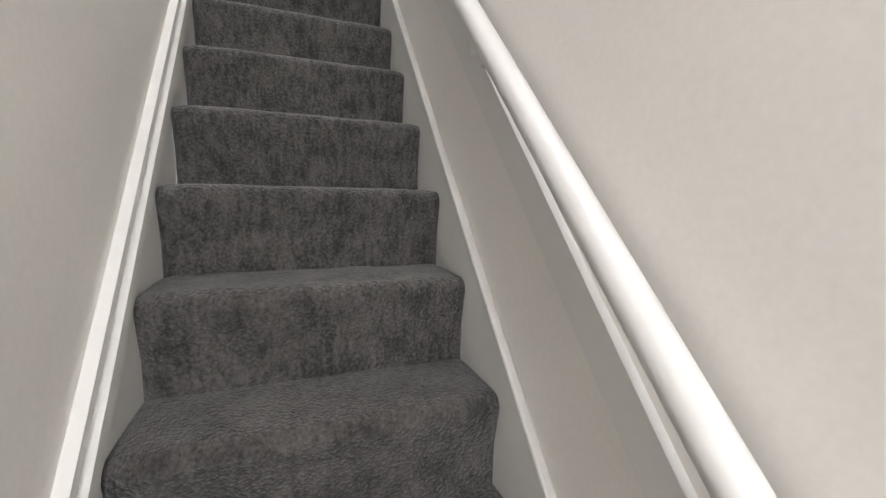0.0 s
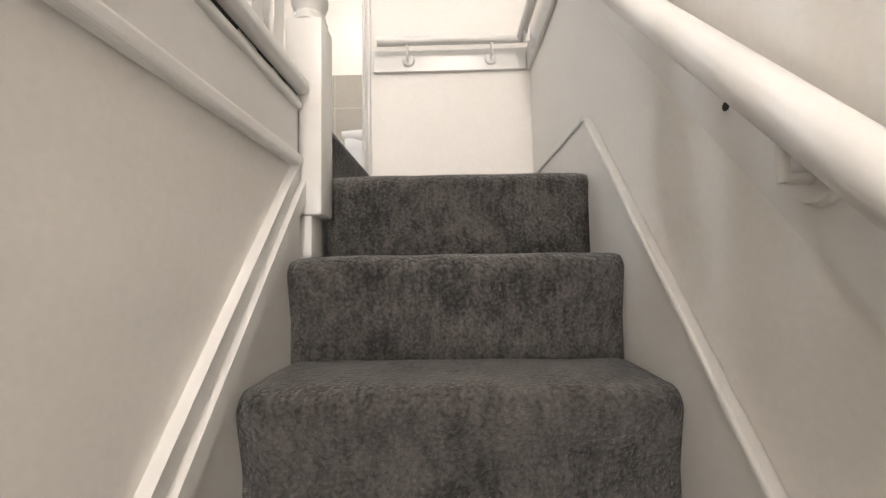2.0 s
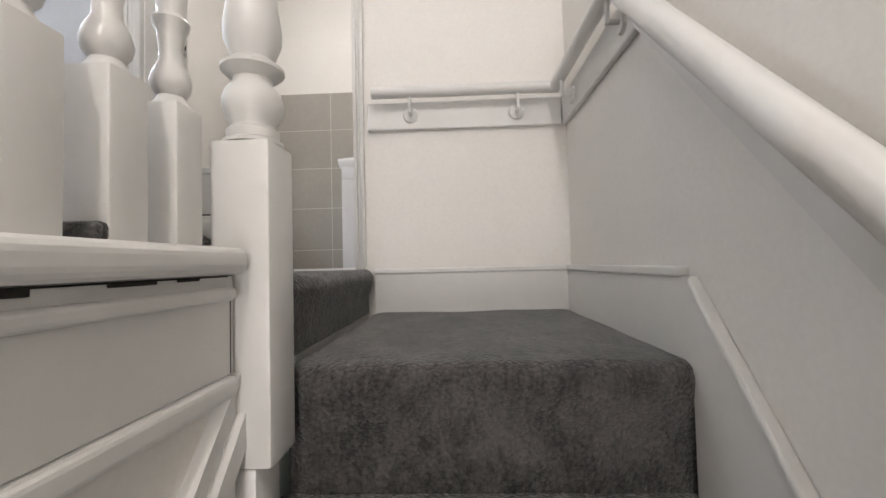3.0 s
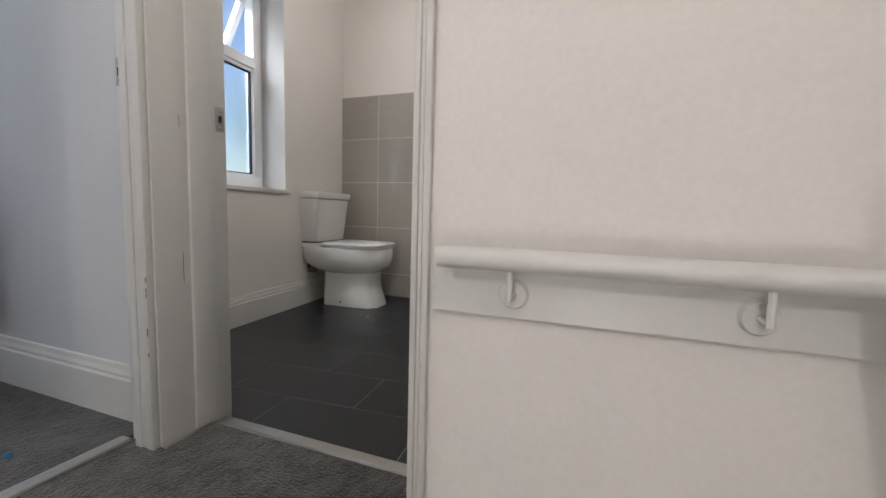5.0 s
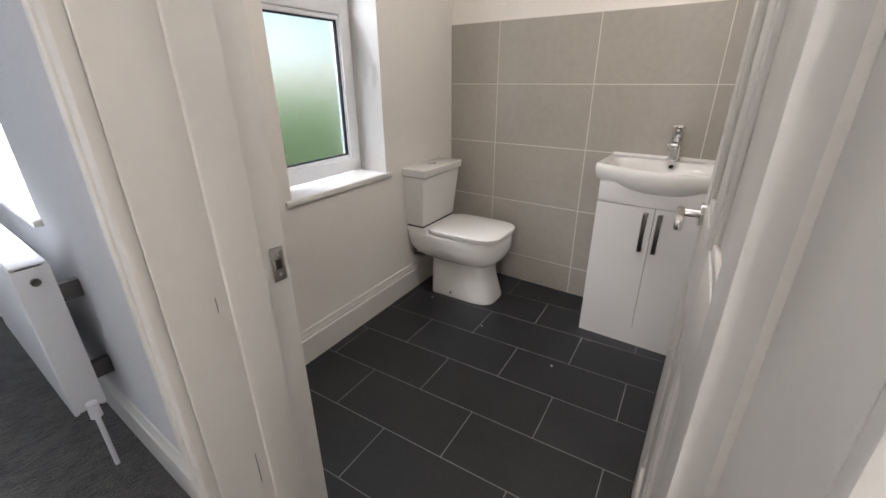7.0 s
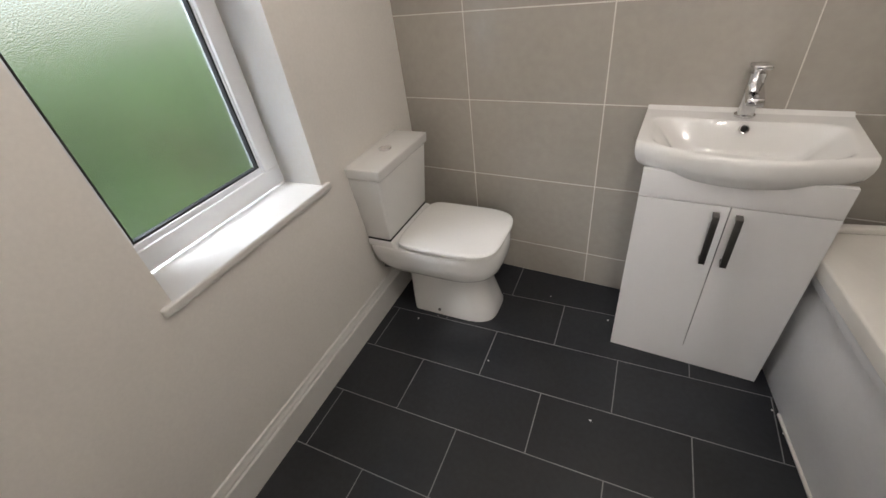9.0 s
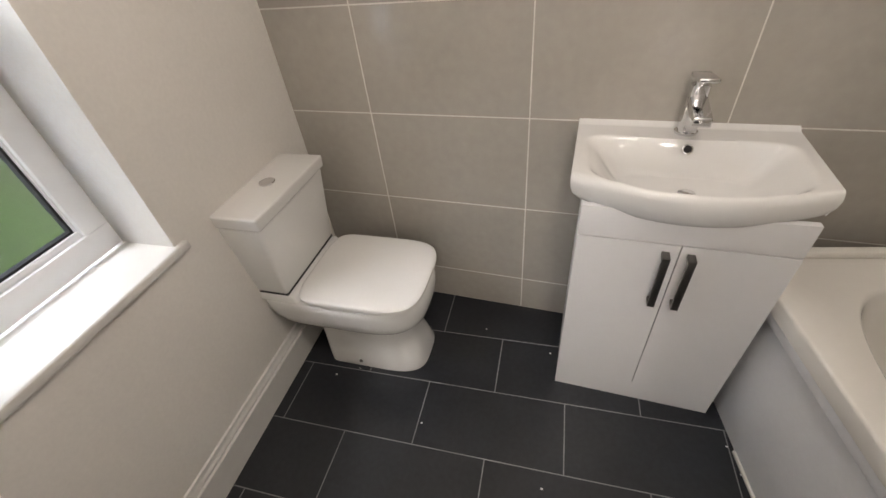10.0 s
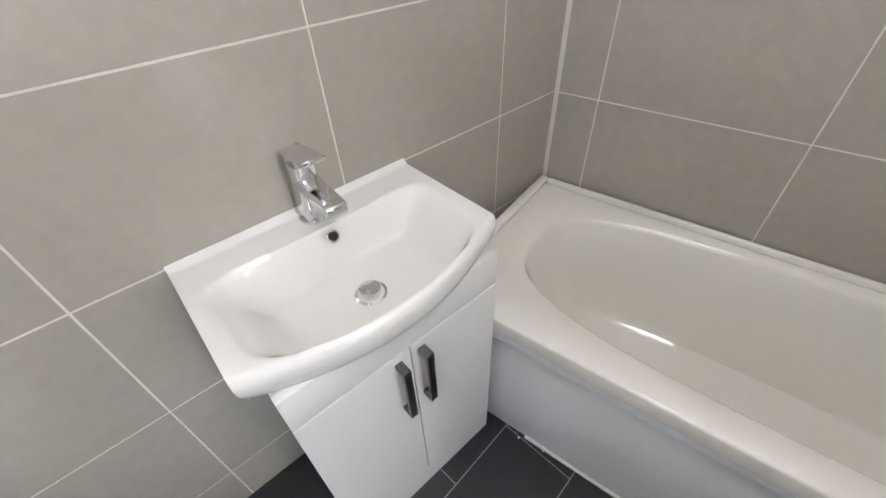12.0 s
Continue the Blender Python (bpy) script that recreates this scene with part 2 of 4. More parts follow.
# ---- structure: stair and landing ----
setting("wall_stair_east", boxes((XR, XR + 0.12, -6.5, YB, HALL - 0.2, ZC)), PAINT, "cream painted plaster wall beside the stair")
setting("wall_stair_west", boxes((XL - 0.1, XL, -6.5, -2.8, HALL - 0.2, -0.03), (XL - 0.1, XL + 0.008, -2.8, YF, HALL - 0.2, -0.03)), PAINT, "cream painted wall under the landing edge")
setting("wall_hall_end", boxes((XL - 0.1, XR + 0.12, -6.62, -6.5, HALL - 0.2, ZC)), PAINT, "plain painted wall at the hall's end")
setting("floor_hall", boxes((XL, XR, -6.5, -4.4, HALL - 0.1, HALL)), CARPET, "grey carpeted hall floor at the stair's foot")
setting("wall_front", boxes((1.594, XR, YF, YB, -0.6, ZC), (0.87, 1.594, YF, YB, 2.02, ZC), (1.575, 3.0, YB + 0.001, YB + 0.06, -0.1, ZC)), PAINT,
        "cream painted wall between landing and bathroom")
setting("wall_bedroom_back", boxes((-1.75, -0.85, -1.97, -1.70, -0.1, ZC), (-0.30, 0.752, -1.97, YB, -0.1, 2.02), (-0.30, 0.66, -1.97, YB, 2.02, ZC), (-0.85, -0.30, -1.97, -1.70, -0.1, 0.80),
        (-0.85, -0.30, -1.97, -1.70, 2.0, ZC), (0.66, 0.87, YF + 0.02, YB, 2.02, ZC)), PAINT_COOL, "pale grey painted bedroom wall with window opening")
setting("wall_landing_west", boxes((0.66, 0.79, -6.5, -2.80, -0.1, ZC), (0.66, 0.79, -2.80, YF + 0.02, 2.02, ZC)), PAINT_COOL,
        "painted partition between landing and bedroom")
setting("wall_bedroom_west", boxes((-1.77, -1.65, -6.5, -1.97, -0.1, ZC)), PAINT_COOL, "pale grey painted bedroom side wall")
setting("wall_bedroom_front", boxes((-1.77, XL, -6.62, -6.5, -0.1, ZC)), PAINT_COOL, "plain painted wall behind landing and bedroom")
setting("ceiling", boxes((-1.8, 3.2, -6.7, -1.72, ZC, ZC + 0.1), (-0.25, 3.2, -1.72, 0.2, ZC, ZC + 0.1)), CEIL, "white painted ceiling")
setting("floor_landing", boxes((0.72, XL - 0.02, -6.5, -2.78, -0.2, 0.02), (0.72, 1.60, -2.78, YF, -0.2, 0.02), (0.88, 1.583, YF, -1.90, -0.2, 0.02)),
        CARPET, "grey-brown carpeted landing floor")
setting("floor_bedroom", boxes((-1.7, 0.72, -6.5, -1.9, -0.2, 0.012)), CARPET_DARK, "dark grey carpeted bedroom floor")
setting("trim_threshold_bath", boxes((0.885, 1.583, -1.905, -1.865, 0.0, 0.026), bev=0.006), STEEL, "metal threshold strip between carpet and tiles", category="threshold")
setting("trim_threshold_bedroom", boxes((0.725, 0.765, -2.80, -2.06, 0.0, 0.03), bev=0.006), STEEL, "metal threshold strip between two carpets", category="threshold")

# one carpeted step: a tread with rounded nosing and the riser under it
def step_mesh(x0, x1, depth, rise, n=30):
    prof = [(depth, -0.03), (depth, 0.0)]
    for i in range(12):
        prof.append((depth - (depth - 0.022) * (i + 1) / 12, 0.0))
    for i in range(1, 9):
        a = math.pi / 2 * i / 8
        prof.append((0.022 - 0.03 * math.sin(a), -0.03 + 0.03 * math.cos(a)))
    for i in range(1, 9):
        prof.append((-0.008 + 0.018 * min(1, i / 4), -0.03 - (rise - 0.03) * i / 8))
    bm = bmesh.new()
    rows = []
    for k in range(n + 1):
        u = k / n
        x = x0 + (x1 - x0) * u
        e = min(u, 1 - u) * (x1 - x0)
        dip = -0.007 * max(0, 1 - e / 0.035) ** 2
        back = 0.012 * max(0, 1 - e / 0.05) ** 2
        rows.append([bm.verts.new((x, y + (back if y < depth * 0.6 else 0) + 0.003 * noise.noise((x * 9, y * 9, z * 9 + rise * 100)),
                                   z + dip + 0.004 * noise.noise((x * 7, y * 7 + 3, z * 7)))) for y, z in prof])
    for a, b in zip(rows, rows[1:]):
        for i in range(len(prof) - 1):
            bm.faces.new((a[i], a[i + 1], b[i + 1], b[i]))
    return bm


stair = thing("staircase", "steep narrow staircase covered in grey-brown carpet", "stairs")
stair["kind"] = "structure"
for k in range(12):
    x0 = XL + 0.03 if k == 0 else XL + 0.0165
    top = Q - RISE * k
    st = part("step", step_mesh(x0, XR - 0.004, 0.715 if k == 0 else GO + 0.02, RISE), CARPET, stair, smooth=70)
    st.location = (0, YN - GO * k + 0.002, top)
# the edge of the landing, one step above the quarter landing
bm = step_mesh(YN + 0.0, YF - 0.002, 0.1, 0.02 - Q)
top_step = part("landing_nosing", bm, CARPET, stair, smooth=70)
top_step.matrix_world = Matrix.Translation((1.64, 0, 0.022)) @ Matrix.Rotation(radians(90), 4, "Z") @ Matrix.Translation((0, 0, 0))

# strings: boards that follow the slope, with a moulded top edge
def slope_board(x0, x1, lo, hi, y_top=-2.745, y_bot=-4.9, bev=0.0):
    """A board along the stair; lo and hi are heights at y_top."""
    bm = prism([(y_top, lo), (y_top, hi), (y_bot, hi + SLOPE * (y_bot - y_top)), (y_bot, lo + SLOPE * (y_bot - y_top))], x0, x1, "x")
    if bev:
        bmesh.ops.bevel(bm, geom=list(bm.edges), offset=bev, segments=3, affect="EDGES", profile=0.5)
    return bm


setting("trim_string_east", slope_board(XR - 0.016, XR, -0.55, -0.012), GLOSS, "white gloss painted stair string", category="skirting")
setting("trim_string_bead_east", slope_board(XR - 0.021, XR, -0.0115, 0.008, bev=0.005), GLOSS, "white gloss moulding on the stair string", category="moulding")
setting("trim_string_west", slope_board(XL, XL + 0.016, -0.55, -0.089, -2.86), GLOSS, "white gloss painted stair string", category="skirting").location.z = -0.12
bead = prism([(-2.80, -0.14), (-2.80, -0.095), (-4.9, -0.095 - SLOPE * 2.1), (-4.9, -0.14 - SLOPE * 2.1)], XL, XL + 0.026, "x")
setting("trim_string_bead_west", bead, GLOSS, "white gloss moulding on the stair string", category="moulding")
bead = prism([(-2.80, -0.095), (-2.80, -0.055), (-4.9, -0.055 - SLOPE * 2.1), (-4.9, -0.095 - SLOPE * 2.1)], XL, XL + 0.013, "x")
setting("trim_string_edge_west", bead, GLOSS, "white gloss flat edge above the string moulding", category="moulding")
bead = prism([(-2.80, -0.055), (-2.80, -0.043), (-4.9, -0.043 - SLOPE * 2.1), (-4.9, -0.055 - SLOPE * 2.1)], XL, XL + 0.019, "x")
setting("trim_string_fillet_west", bead, GLOSS, "white gloss thin bead above the string moulding", category="moulding")
setting("baseboard_quarter", boxes((1.645, XR - 0.014, YF - 0.014, YF, Q - 0.05, 0.008), (XR - 0.0145, XR, -2.745, YF, Q - 0.05, 0.008), bev=0.003), GLOSS,
        "white gloss skirting round the quarter landing", category="skirting")
setting("baseboard_quarter_bead", boxes((1.645, XR - 0.02, YF - 0.02, YF, 0.005, 0.022), (XR - 0.0205, XR, -2.72, YF, 0.005, 0.022), bev=0.004), GLOSS,
        "white gloss bead on the skirting", category="moulding")

# flat rail boards behind the handrail
setting("trim_rail_board_front", boxes((1.63, XR - 0.018, YF - 0.016, YF, 0.478, 0.570), bev=0.004), GLOSS, "white painted flat board behind the handrail", category="rail board")
setting("trim_rail_board_east", boxes((XR - 0.016, XR, -2.60, YF, 0.478, 0.570), bev=0.004), GLOSS, "white painted flat board behind the handrail", category="rail board")
setting("trim_rail_board_slope", prism([(-2.602, 0.478), (-2.602, 0.570), (-4.9, 0.570 - 1.12 * 2.298), (-4.9, 0.478 - 1.12 * 2.298)], XR - 0.016, XR, "x"), GLOSS,
        "white painted sloping board behind the handrail", category="rail board")


# ---- handrail ----
rail = thing("handrail", "round white painted handrail on metal brackets along the walls", "handrail")
XH, YH, ZH, RH = XR - 0.048, YF - 0.058, 0.584, 0.0185
ZS, SR = 0.588, 1.038       # height of the sloping rail's top end, and its slope
part("front_rail", cyl(bmesh.new(), (1.655, YH, ZH), (XH + 0.012, YH, ZH), RH, n=32), GLOSS, rail)
part("corner_rail", cyl(bmesh.new(), (XH, YH - 0.002, ZH), (XH, -2.585, ZH), RH, n=32), GLOSS, rail)
part("mitre", lathe([(0.004, -0.0185), (RH * 0.75, -0.013), (RH, 0.0), (RH * 0.75, 0.013), (0.004, 0.0185)]), GLOSS, rail).location = (XH, -2.58, ZH + 0.01)
part("sloping_rail", cyl(bmesh.new(), (XH, -2.575, ZS), (XH, -4.95, ZS - SR * 2.375), 0.0232, n=32), GLOSS, rail)


def bracket(wall, below, out):
    """A rose on the wall, a bent arm and a saddle under the rail. out: from the wall to the rail."""
    w, u, o = Vector(wall), Vector(below), Vector(out)
    rose = cyl(bmesh.new(), w, w + o * 0.008, 0.026, 0.022, 24)
    part("rose", rose, GLOSS, rail)
    arm = cyl(bmesh.new(), w + o * 0.006, Vector((u.x, u.y, w.z)), 0.0055, n=12)
    cyl(arm, Vector((u.x, u.y, w.z - 0.004)), u, 0.0055, n=12)
    part("bracket_arm", arm, GLOSS, rail)


for x in (1.777, 2.12):
    bracket((x, YF - 0.0165, 0.522), (x, YH, ZH - RH + 0.004), (0, -1, 0))
for y in (-2.19, -2.55):
    bracket((XR - 0.0165, y, 0.522), (XH, y, ZH - RH + 0.004), (-1, 0, 0))
for y in (-3.344, -3.901, -4.458):
    z = ZS + SR * (y + 2.575)
    bracket((XR - 0.0165, y, z - 0.066), (XH, y, z - 0.022), (-1, 0, 0))

hole = thing("wall_plug", "small dark empty screw hole in the rail board", "screw hole")
# solid dark cylinder; its colour stands in for the hole's shade
part("rim", cyl(bmesh.new(), (XR - 0.0175, -3.23, -0.165), (XR, -3.23, -0.165), 0.0055, n=12), CHIP_HOLE, hole)

# ---- landing edge and balustrade ----
setting("trim_landing_fascia", boxes((XL - 0.02, XL + 0.012, -6.5, -2.855, -0.10, 0.0275), bev=0.002), GLOSS, "white gloss fascia board under the landing edge", category="fascia")
setting("trim_landing_cap", boxes((XL - 0.09, XL + 0.036, -6.5, -2.855, 0.028, 0.062), bev=0.012, seg=4), GLOSS, "white painted rounded capping with chips along the landing edge", category="capping")
gap = thing("paint_chips", "dark chips in the paint under the capping", "paint chips")
for y, l, hh in ((-3.16, 0.05, 0.009), (-3.02, 0.028, 0.006), (-2.945, 0.018, 0.005), (-3.27, 0.03, 0.004), (-3.45, 0.06, 0.006), (-3.7, 0.04, 0.005)):
    part("chip", boxes((XL + 0.0125, XL + 0.0145, y - l, y + l, 0.026 - hh * 0.7, 0.026), bev=0.0007, seg=1), CHIP_HOLE, gap)
part("crack", boxes((XL + 0.0125, XL + 0.0138, -6.4, -2.87, 0.0250, 0.0268)), CHIP_HOLE, gap)
part("crack", boxes((XL + 0.0124, XL + 0.013, -2.864, -2.8625, -0.098, -0.006)), CHIP_HOLE, gap)
tufts = thing("carpet_offcut", "frayed grey carpet edge on the capping", "carpet edge")
for y, l in ((-3.0, 0.032), (-2.885, 0.012), (-3.2, 0.06)):
    part("tuft", boxes((1.535, 1.598, y - l, y + l, 0.0622, 0.082), bev=0.006), CARPET, tufts)
setting("trim_landing_bead", boxes((XL, XL + 0.022, -6.5, -2.86, -0.128, -0.1005), bev=0.007, seg=3), GLOSS, "white gloss bead under the fascia", category="moulding")
setting("trim_landing_cove", boxes((XL, XL + 0.022, -6.5, -2.862, -0.004, 0.0118), bev=0.005, seg=3), GLOSS, "white gloss bead under the capping", category="moulding")

newel = thing("newel_post", "white painted turned newel post with square base", "newel post", m=Matrix.Translation((1.628, -2.81, 0.012)))
part("base", boxes((-0.041, 0.041, -0.041, 0.041, -0.24, 0.198), bev=0.006), GLOSS, newel)
part("foot_block", boxes((-0.044, 0.018, -0.036, 0.036, -0.345, -0.2405), bev=0.004), GLOSS, newel)
PROF = [(0.041, 0.198), (0.041, 0.203), (0.033, 0.207), (0.036, 0.213), (0.036, 0.218), (0.030, 0.223), (0.030, 0.228), (0.037, 0.238), (0.041, 0.250), (0.0415, 0.262), (0.037, 0.276),
        (0.028, 0.286), (0.027, 0.294), (0.037, 0.300), (0.043, 0.306), (0.043, 0.311), (0.036, 0.316), (0.029, 0.322), (0.033, 0.334), (0.039, 0.35), (0.040, 0.37), (0.034, 0.41), (0.028, 0.5),
        (0.026, 0.58), (0.034, 0.6), (0.034, 0.62)]
part("turned_shaft", lathe(PROF), GLOSS, newel)
part("top_block", boxes((-0.041, 0.041, -0.041, 0.041, 0.6205, 1.0), bev=0.006), GLOSS, newel)
part("cap_ball", lathe([(0.02, 1.0), (0.035, 1.008), (0.046, 1.035), (0.04, 1.065), (0.02, 1.085), (0.004, 1.09)]), GLOSS, newel)

bal = thing("baluster", "white painted turned baluster on the landing edge", "baluster", "balusters", Matrix.Translation((1.575, -2.905, 0.062)))
part("base", boxes((-0.024, 0.024, -0.024, 0.024, 0.0, 0.17), bev=0.003), GLOSS, bal)
part("turned_shaft", lathe([(0.022, 0.17), (0.016, 0.178), (0.0145, 0.182), (0.0205, 0.19), (0.0225, 0.2), (0.0195, 0.212), (0.013, 0.225), (0.0125, 0.24), (0.015, 0.256), (0.015, 0.262), (0.019, 0.268), (0.0205, 0.275),
      (0.015, 0.284), (0.018, 0.32), (0.022, 0.39), (0.016, 0.46), (0.02, 0.5), (0.014, 0.52), (0.022, 0.56), (0.02, 0.6)]), GLOSS, bal)
part("top", boxes((-0.024, 0.024, -0.024, 0.024, 0.6005, 0.80), bev=0.003), GLOSS, bal)
for k in range(1, 39):
    copy_thing(bal, Matrix.Translation((1.575, -2.905 - 0.09 * k, 0.062)))
brail = thing("banister_rail", "white painted moulded banister rail on balusters", "banister")
part("rail", boxes((1.555, 1.615, -6.5, -2.852, 0.8625, 0.91), bev=0.014, seg=4), GLOSS, brail)

# ---- door linings ----
def jamb_profile(bm, x0, x1, y, depth):
    """A stepped moulding on a wall that faces -y."""
    for a, b, d in ((0.0, 0.36, 1.0), (0.36, 0.62, 0.82), (0.62, 1.0, 0.92)):
        box(bm, *sorted((x0 + (x1 - x0) * a, x0 + (x1 - x0) * b)), y - depth * d, y, 0.02, 2.06, bev=0.003)


frame1 = thing("door_frame", "white gloss door lining of the bathroom, chipped and cracked", "door frame")
frame1["kind"] = "structure"
part("lining_latch", boxes((0.80, 0.866, YF + 0.0, -1.83, 0.0, 2.02), bev=0.003), GLOSS, frame1)
part("door_stop_latch", boxes((0.8662, 0.877, -1.955, -1.885, 0.026, 2.01), bev=0.002), GLOSS, frame1)
bm = bmesh.new()
jamb_profile(bm, 0.795, 0.862, YF, 0.022)
part("architrave_latch", bm, GLOSS, frame1)
bm = bmesh.new()
jamb_profile(bm, 1.583, 1.618, YF, 0.016)
part("architrave_hinge", bm, GLOSS, frame1)
part("lining_hinge", boxes((1.583, 1.594, YF + 0.001, -1.83, 0.02, 2.02), bev=0.003), GLOSS, frame1)
part("lining_head", boxes((0.86, 1.583, YF, -1.83, 2.005, 2.0199), bev=0.002), GLOSS, frame1)
part("architrave_head", boxes((0.795, 1.628, YF - 0.02, YF, 2.061, 2.125), bev=0.006), GLOSS, frame1)
for x, z, h in ((0.8662, 0.86, 0.03), (0.8662, 0.45, 0.08)):
    part("crack", boxes((x, x + 0.0005, -1.975, -1.974, z, z + h)), CHIP_HOLE, frame1, "dark crack in the paint")


flaws = random.Random(11)
for k in range(16):
    z, r = 0.25 + 1.6 * flaws.random(), flaws.uniform(0.0014, 0.0032)
    run = bmesh.new()
    bmesh.ops.create_icosphere(run, subdivisions=2, radius=1.0, matrix=Matrix.Translation((1.583 + flaws.random() * 0.034, YF - 0.0145, z)) @ Matrix.Diagonal((r, r * 0.55, r * flaws.uniform(1.0, 3.2), 1)))
    part("paint_run", run, GLOSS, frame1)
for k in range(10):
    z, h = 0.1 + 1.7 * flaws.random(), flaws.uniform(0.008, 0.03)
    part("chip", boxes((0.858, 0.8605, YF - 0.0204, YF - 0.0198, z, z + h)), CHIP_HOLE if k % 3 else GROUT, frame1, "chipped edge of the paint")


def strike(parent, m):
    p = part("strike_plate", boxes((0, 0.0025, -0.013, 0.013, -0.034, 0.034), bev=0.0008), STEEL, parent, "steel strike plate with screws")
    p.matrix_world = m
    # the latch hole is a raised block with the shade in its colour
    for n, d in (("latch_hole", (0.0026, 0.003, -0.006, 0.006, -0.010, 0.010)), ("screw", (0.0026, 0.0036, -0.003, 0.003, 0.018, 0.024)), ("screw", (0.0026, 0.0036, -0.003, 0.003, -0.024, -0.018))):
        q = part(n, boxes(d), CHIP_HOLE if n == "latch_hole" else CHROME, p)


strike(frame1, Matrix.Translation((0.8664, -1.852, 0.905)))
frame2 = thing("door_frame", "white gloss door lining of the bedroom", "door frame")
frame2["kind"] = "structure"
part("lining_latch", boxes((0.752, 0.795, YF + 0.0, -1.968, 0.012, 2.02), bev=0.003), GLOSS, frame2)
part("door_stop_latch", boxes((0.778, 0.7945, YF - 0.012, YF - 0.0002, 0.031, 2.0), bev=0.002), GLOSS, frame2)
part("corner_bead", boxes((0.7955, 0.80, YF - 0.02, YF + 0.02, 0.02, 2.06), bev=0.001), GLOSS, frame2)
part("lining_hinge", boxes((0.655, 0.795, -2.80, -2.785, 0.012, 2.02), bev=0.003), GLOSS, frame2)
part("lining_head", boxes((0.655, 0.795, -2.785, YF, 2.004, 2.0198), bev=0.003), GLOSS, frame2)
part("architrave_hinge", boxes((0.791, 0.812, -2.86, -2.79, 0.02, 2.06), bev=0.005), GLOSS, frame2)
strike(frame2, Matrix.Translation((0.766, YF - 0.0002, 0.985)) @ Matrix.Rotation(radians(-90), 4, "Z"))

# ---- bathroom shell ----
setting("floor_bathroom", boxes((-0.1, 2.75, -1.868, 0.1, -0.1, -0.0008)), GROUT_DARK, "dark tiled bathroom floor with grey joints")
WZ0, WZ1, WY0, WY1 = 0.762, 1.98, -1.29, -0.68
setting("wall_window", boxes((-0.28, 0, WY1, 0.12, -0.1, ZC), (-0.28, 0, -1.93, WY0, -0.1, ZC), (-0.28, 0, WY0, WY1, -0.1, WZ0 - 0.02), (-0.28, 0, WY0, WY1, WZ1, ZC)), PAINT,
        "cream painted bathroom wall with window opening", m=WIN)
setting("wall_tiled", boxes((-0.3, 2.4, 0.0012, 0.14, -0.1, 1.512)), GROUT, "grouted wall behind beige tiles")
setting("wall_tiled_upper", boxes((-0.3, 2.4, 0.014, 0.14, 1.512, ZC)), PAINT, "cream painted wall above the tiles")
setting("wall_bath", boxes((0.0012, 0.14, -2.1, 0.10, -0.1, ZC)), GROUT, "grouted wall beside the bath behind tiles", m=BATH)
setting("wall_bathroom_south", boxes((0.0, 0.80, YB - 0.001, YB + 0.012, 0, ZC)), PAINT, "cream painted bathroom wall beside the door")
prof = [(0.0, 0.0), (0.018, 0.0), (0.018, 0.122), (0.012, 0.127), (0.013, 0.136), (0.008, 0.148), (0.006, 0.162), (0.0, 0.165)]
setting("baseboard_window", prism(prof, -1.92, 0.0, "y"), GLOSS, "white gloss moulded skirting board", m=WIN, category="skirting")
bb = prism([(-1.97 - a, b + 0.012) for a, b in prof], -1.65, 0.751, "x")
setting("baseboard_bedroom", bb, GLOSS, "white gloss moulded skirting board", category="skirting")
bb = prism([(-1.65 + a, b + 0.012) for a, b in prof], -6.5, -1.99, "y")
setting("baseboard_bedroom_west", bb, GLOSS, "white gloss moulded skirting board", category="skirting")

# ---- bathroom window ----
win = thing("window_1", "white plastic window, frosted below, top light open", "window", m=WIN @ Matrix.Translation((-0.2, 0, 0)))
win["kind"] = "structure"


def frame_bars(y0, y1, z0, z1, w, d0, d1, bev=0.004):
    return boxes((d0, d1, y0, y1, z0, z0 + w), (d0, d1, y0, y1, z1 - w, z1), (d0, d1, y0, y0 + w, z0 + w, z1 - w), (d0, d1, y1 - w, y1, z0 + w, z1 - w), bev=bev)


TZ = 1.53
part("window_frame", frame_bars(WY0, WY1, WZ0 + 0.012, WZ1, 0.066, -0.03, 0.03), UPVC, win)
part("transom", boxes((-0.03, 0.032, WY0 + 0.05, WY1 - 0.05, TZ - 0.03, TZ + 0.03), bev=0.004), UPVC, win)
part("glazing_bead", frame_bars(WY0 + 0.05, WY1 - 0.05, WZ0 + 0.073, TZ - 0.03, 0.022, -0.012, 0.02), UPVC, win)
part("gasket", frame_bars(WY0 + 0.0725, WY1 - 0.0725, WZ0 + 0.0955, TZ - 0.0525, 0.006, -0.006, 0.014, 0.0), GASKET_HOLE, win, "black rubber gasket")
pane = part("pane", boxes((-0.003, 0.003, WY0 + 0.074, WY1 - 0.074, WZ0 + 0.097, TZ - 0.054)), FROST, win, "frosted glass pane", smooth=0)
pane.visible_shadow = False
sash = part("top_light", frame_bars(WY0 + 0.052, WY1 - 0.052, -0.36, -0.002, 0.04, -0.022, 0.022), UPVC, win, "open top-hung window sash")
sash.matrix_local = Matrix.Translation((-0.03, 0, WZ1 - 0.05)) @ Matrix.Rotation(radians(-28), 4, "Y") @ Matrix.Rotation(radians(56), 4, "Y")
p2 = part("pane", boxes((-0.003, 0.003, WY0 + 0.09, WY1 - 0.09, -0.322, -0.04)), CLEAR, sash, smooth=0)
p2.visible_shadow = False
part("stay", boxes((-0.02, -0.008, WY1 - 0.075, WY1 - 0.062, TZ + 0.03, TZ + 0.045), bev=0.001), CHROME, win)
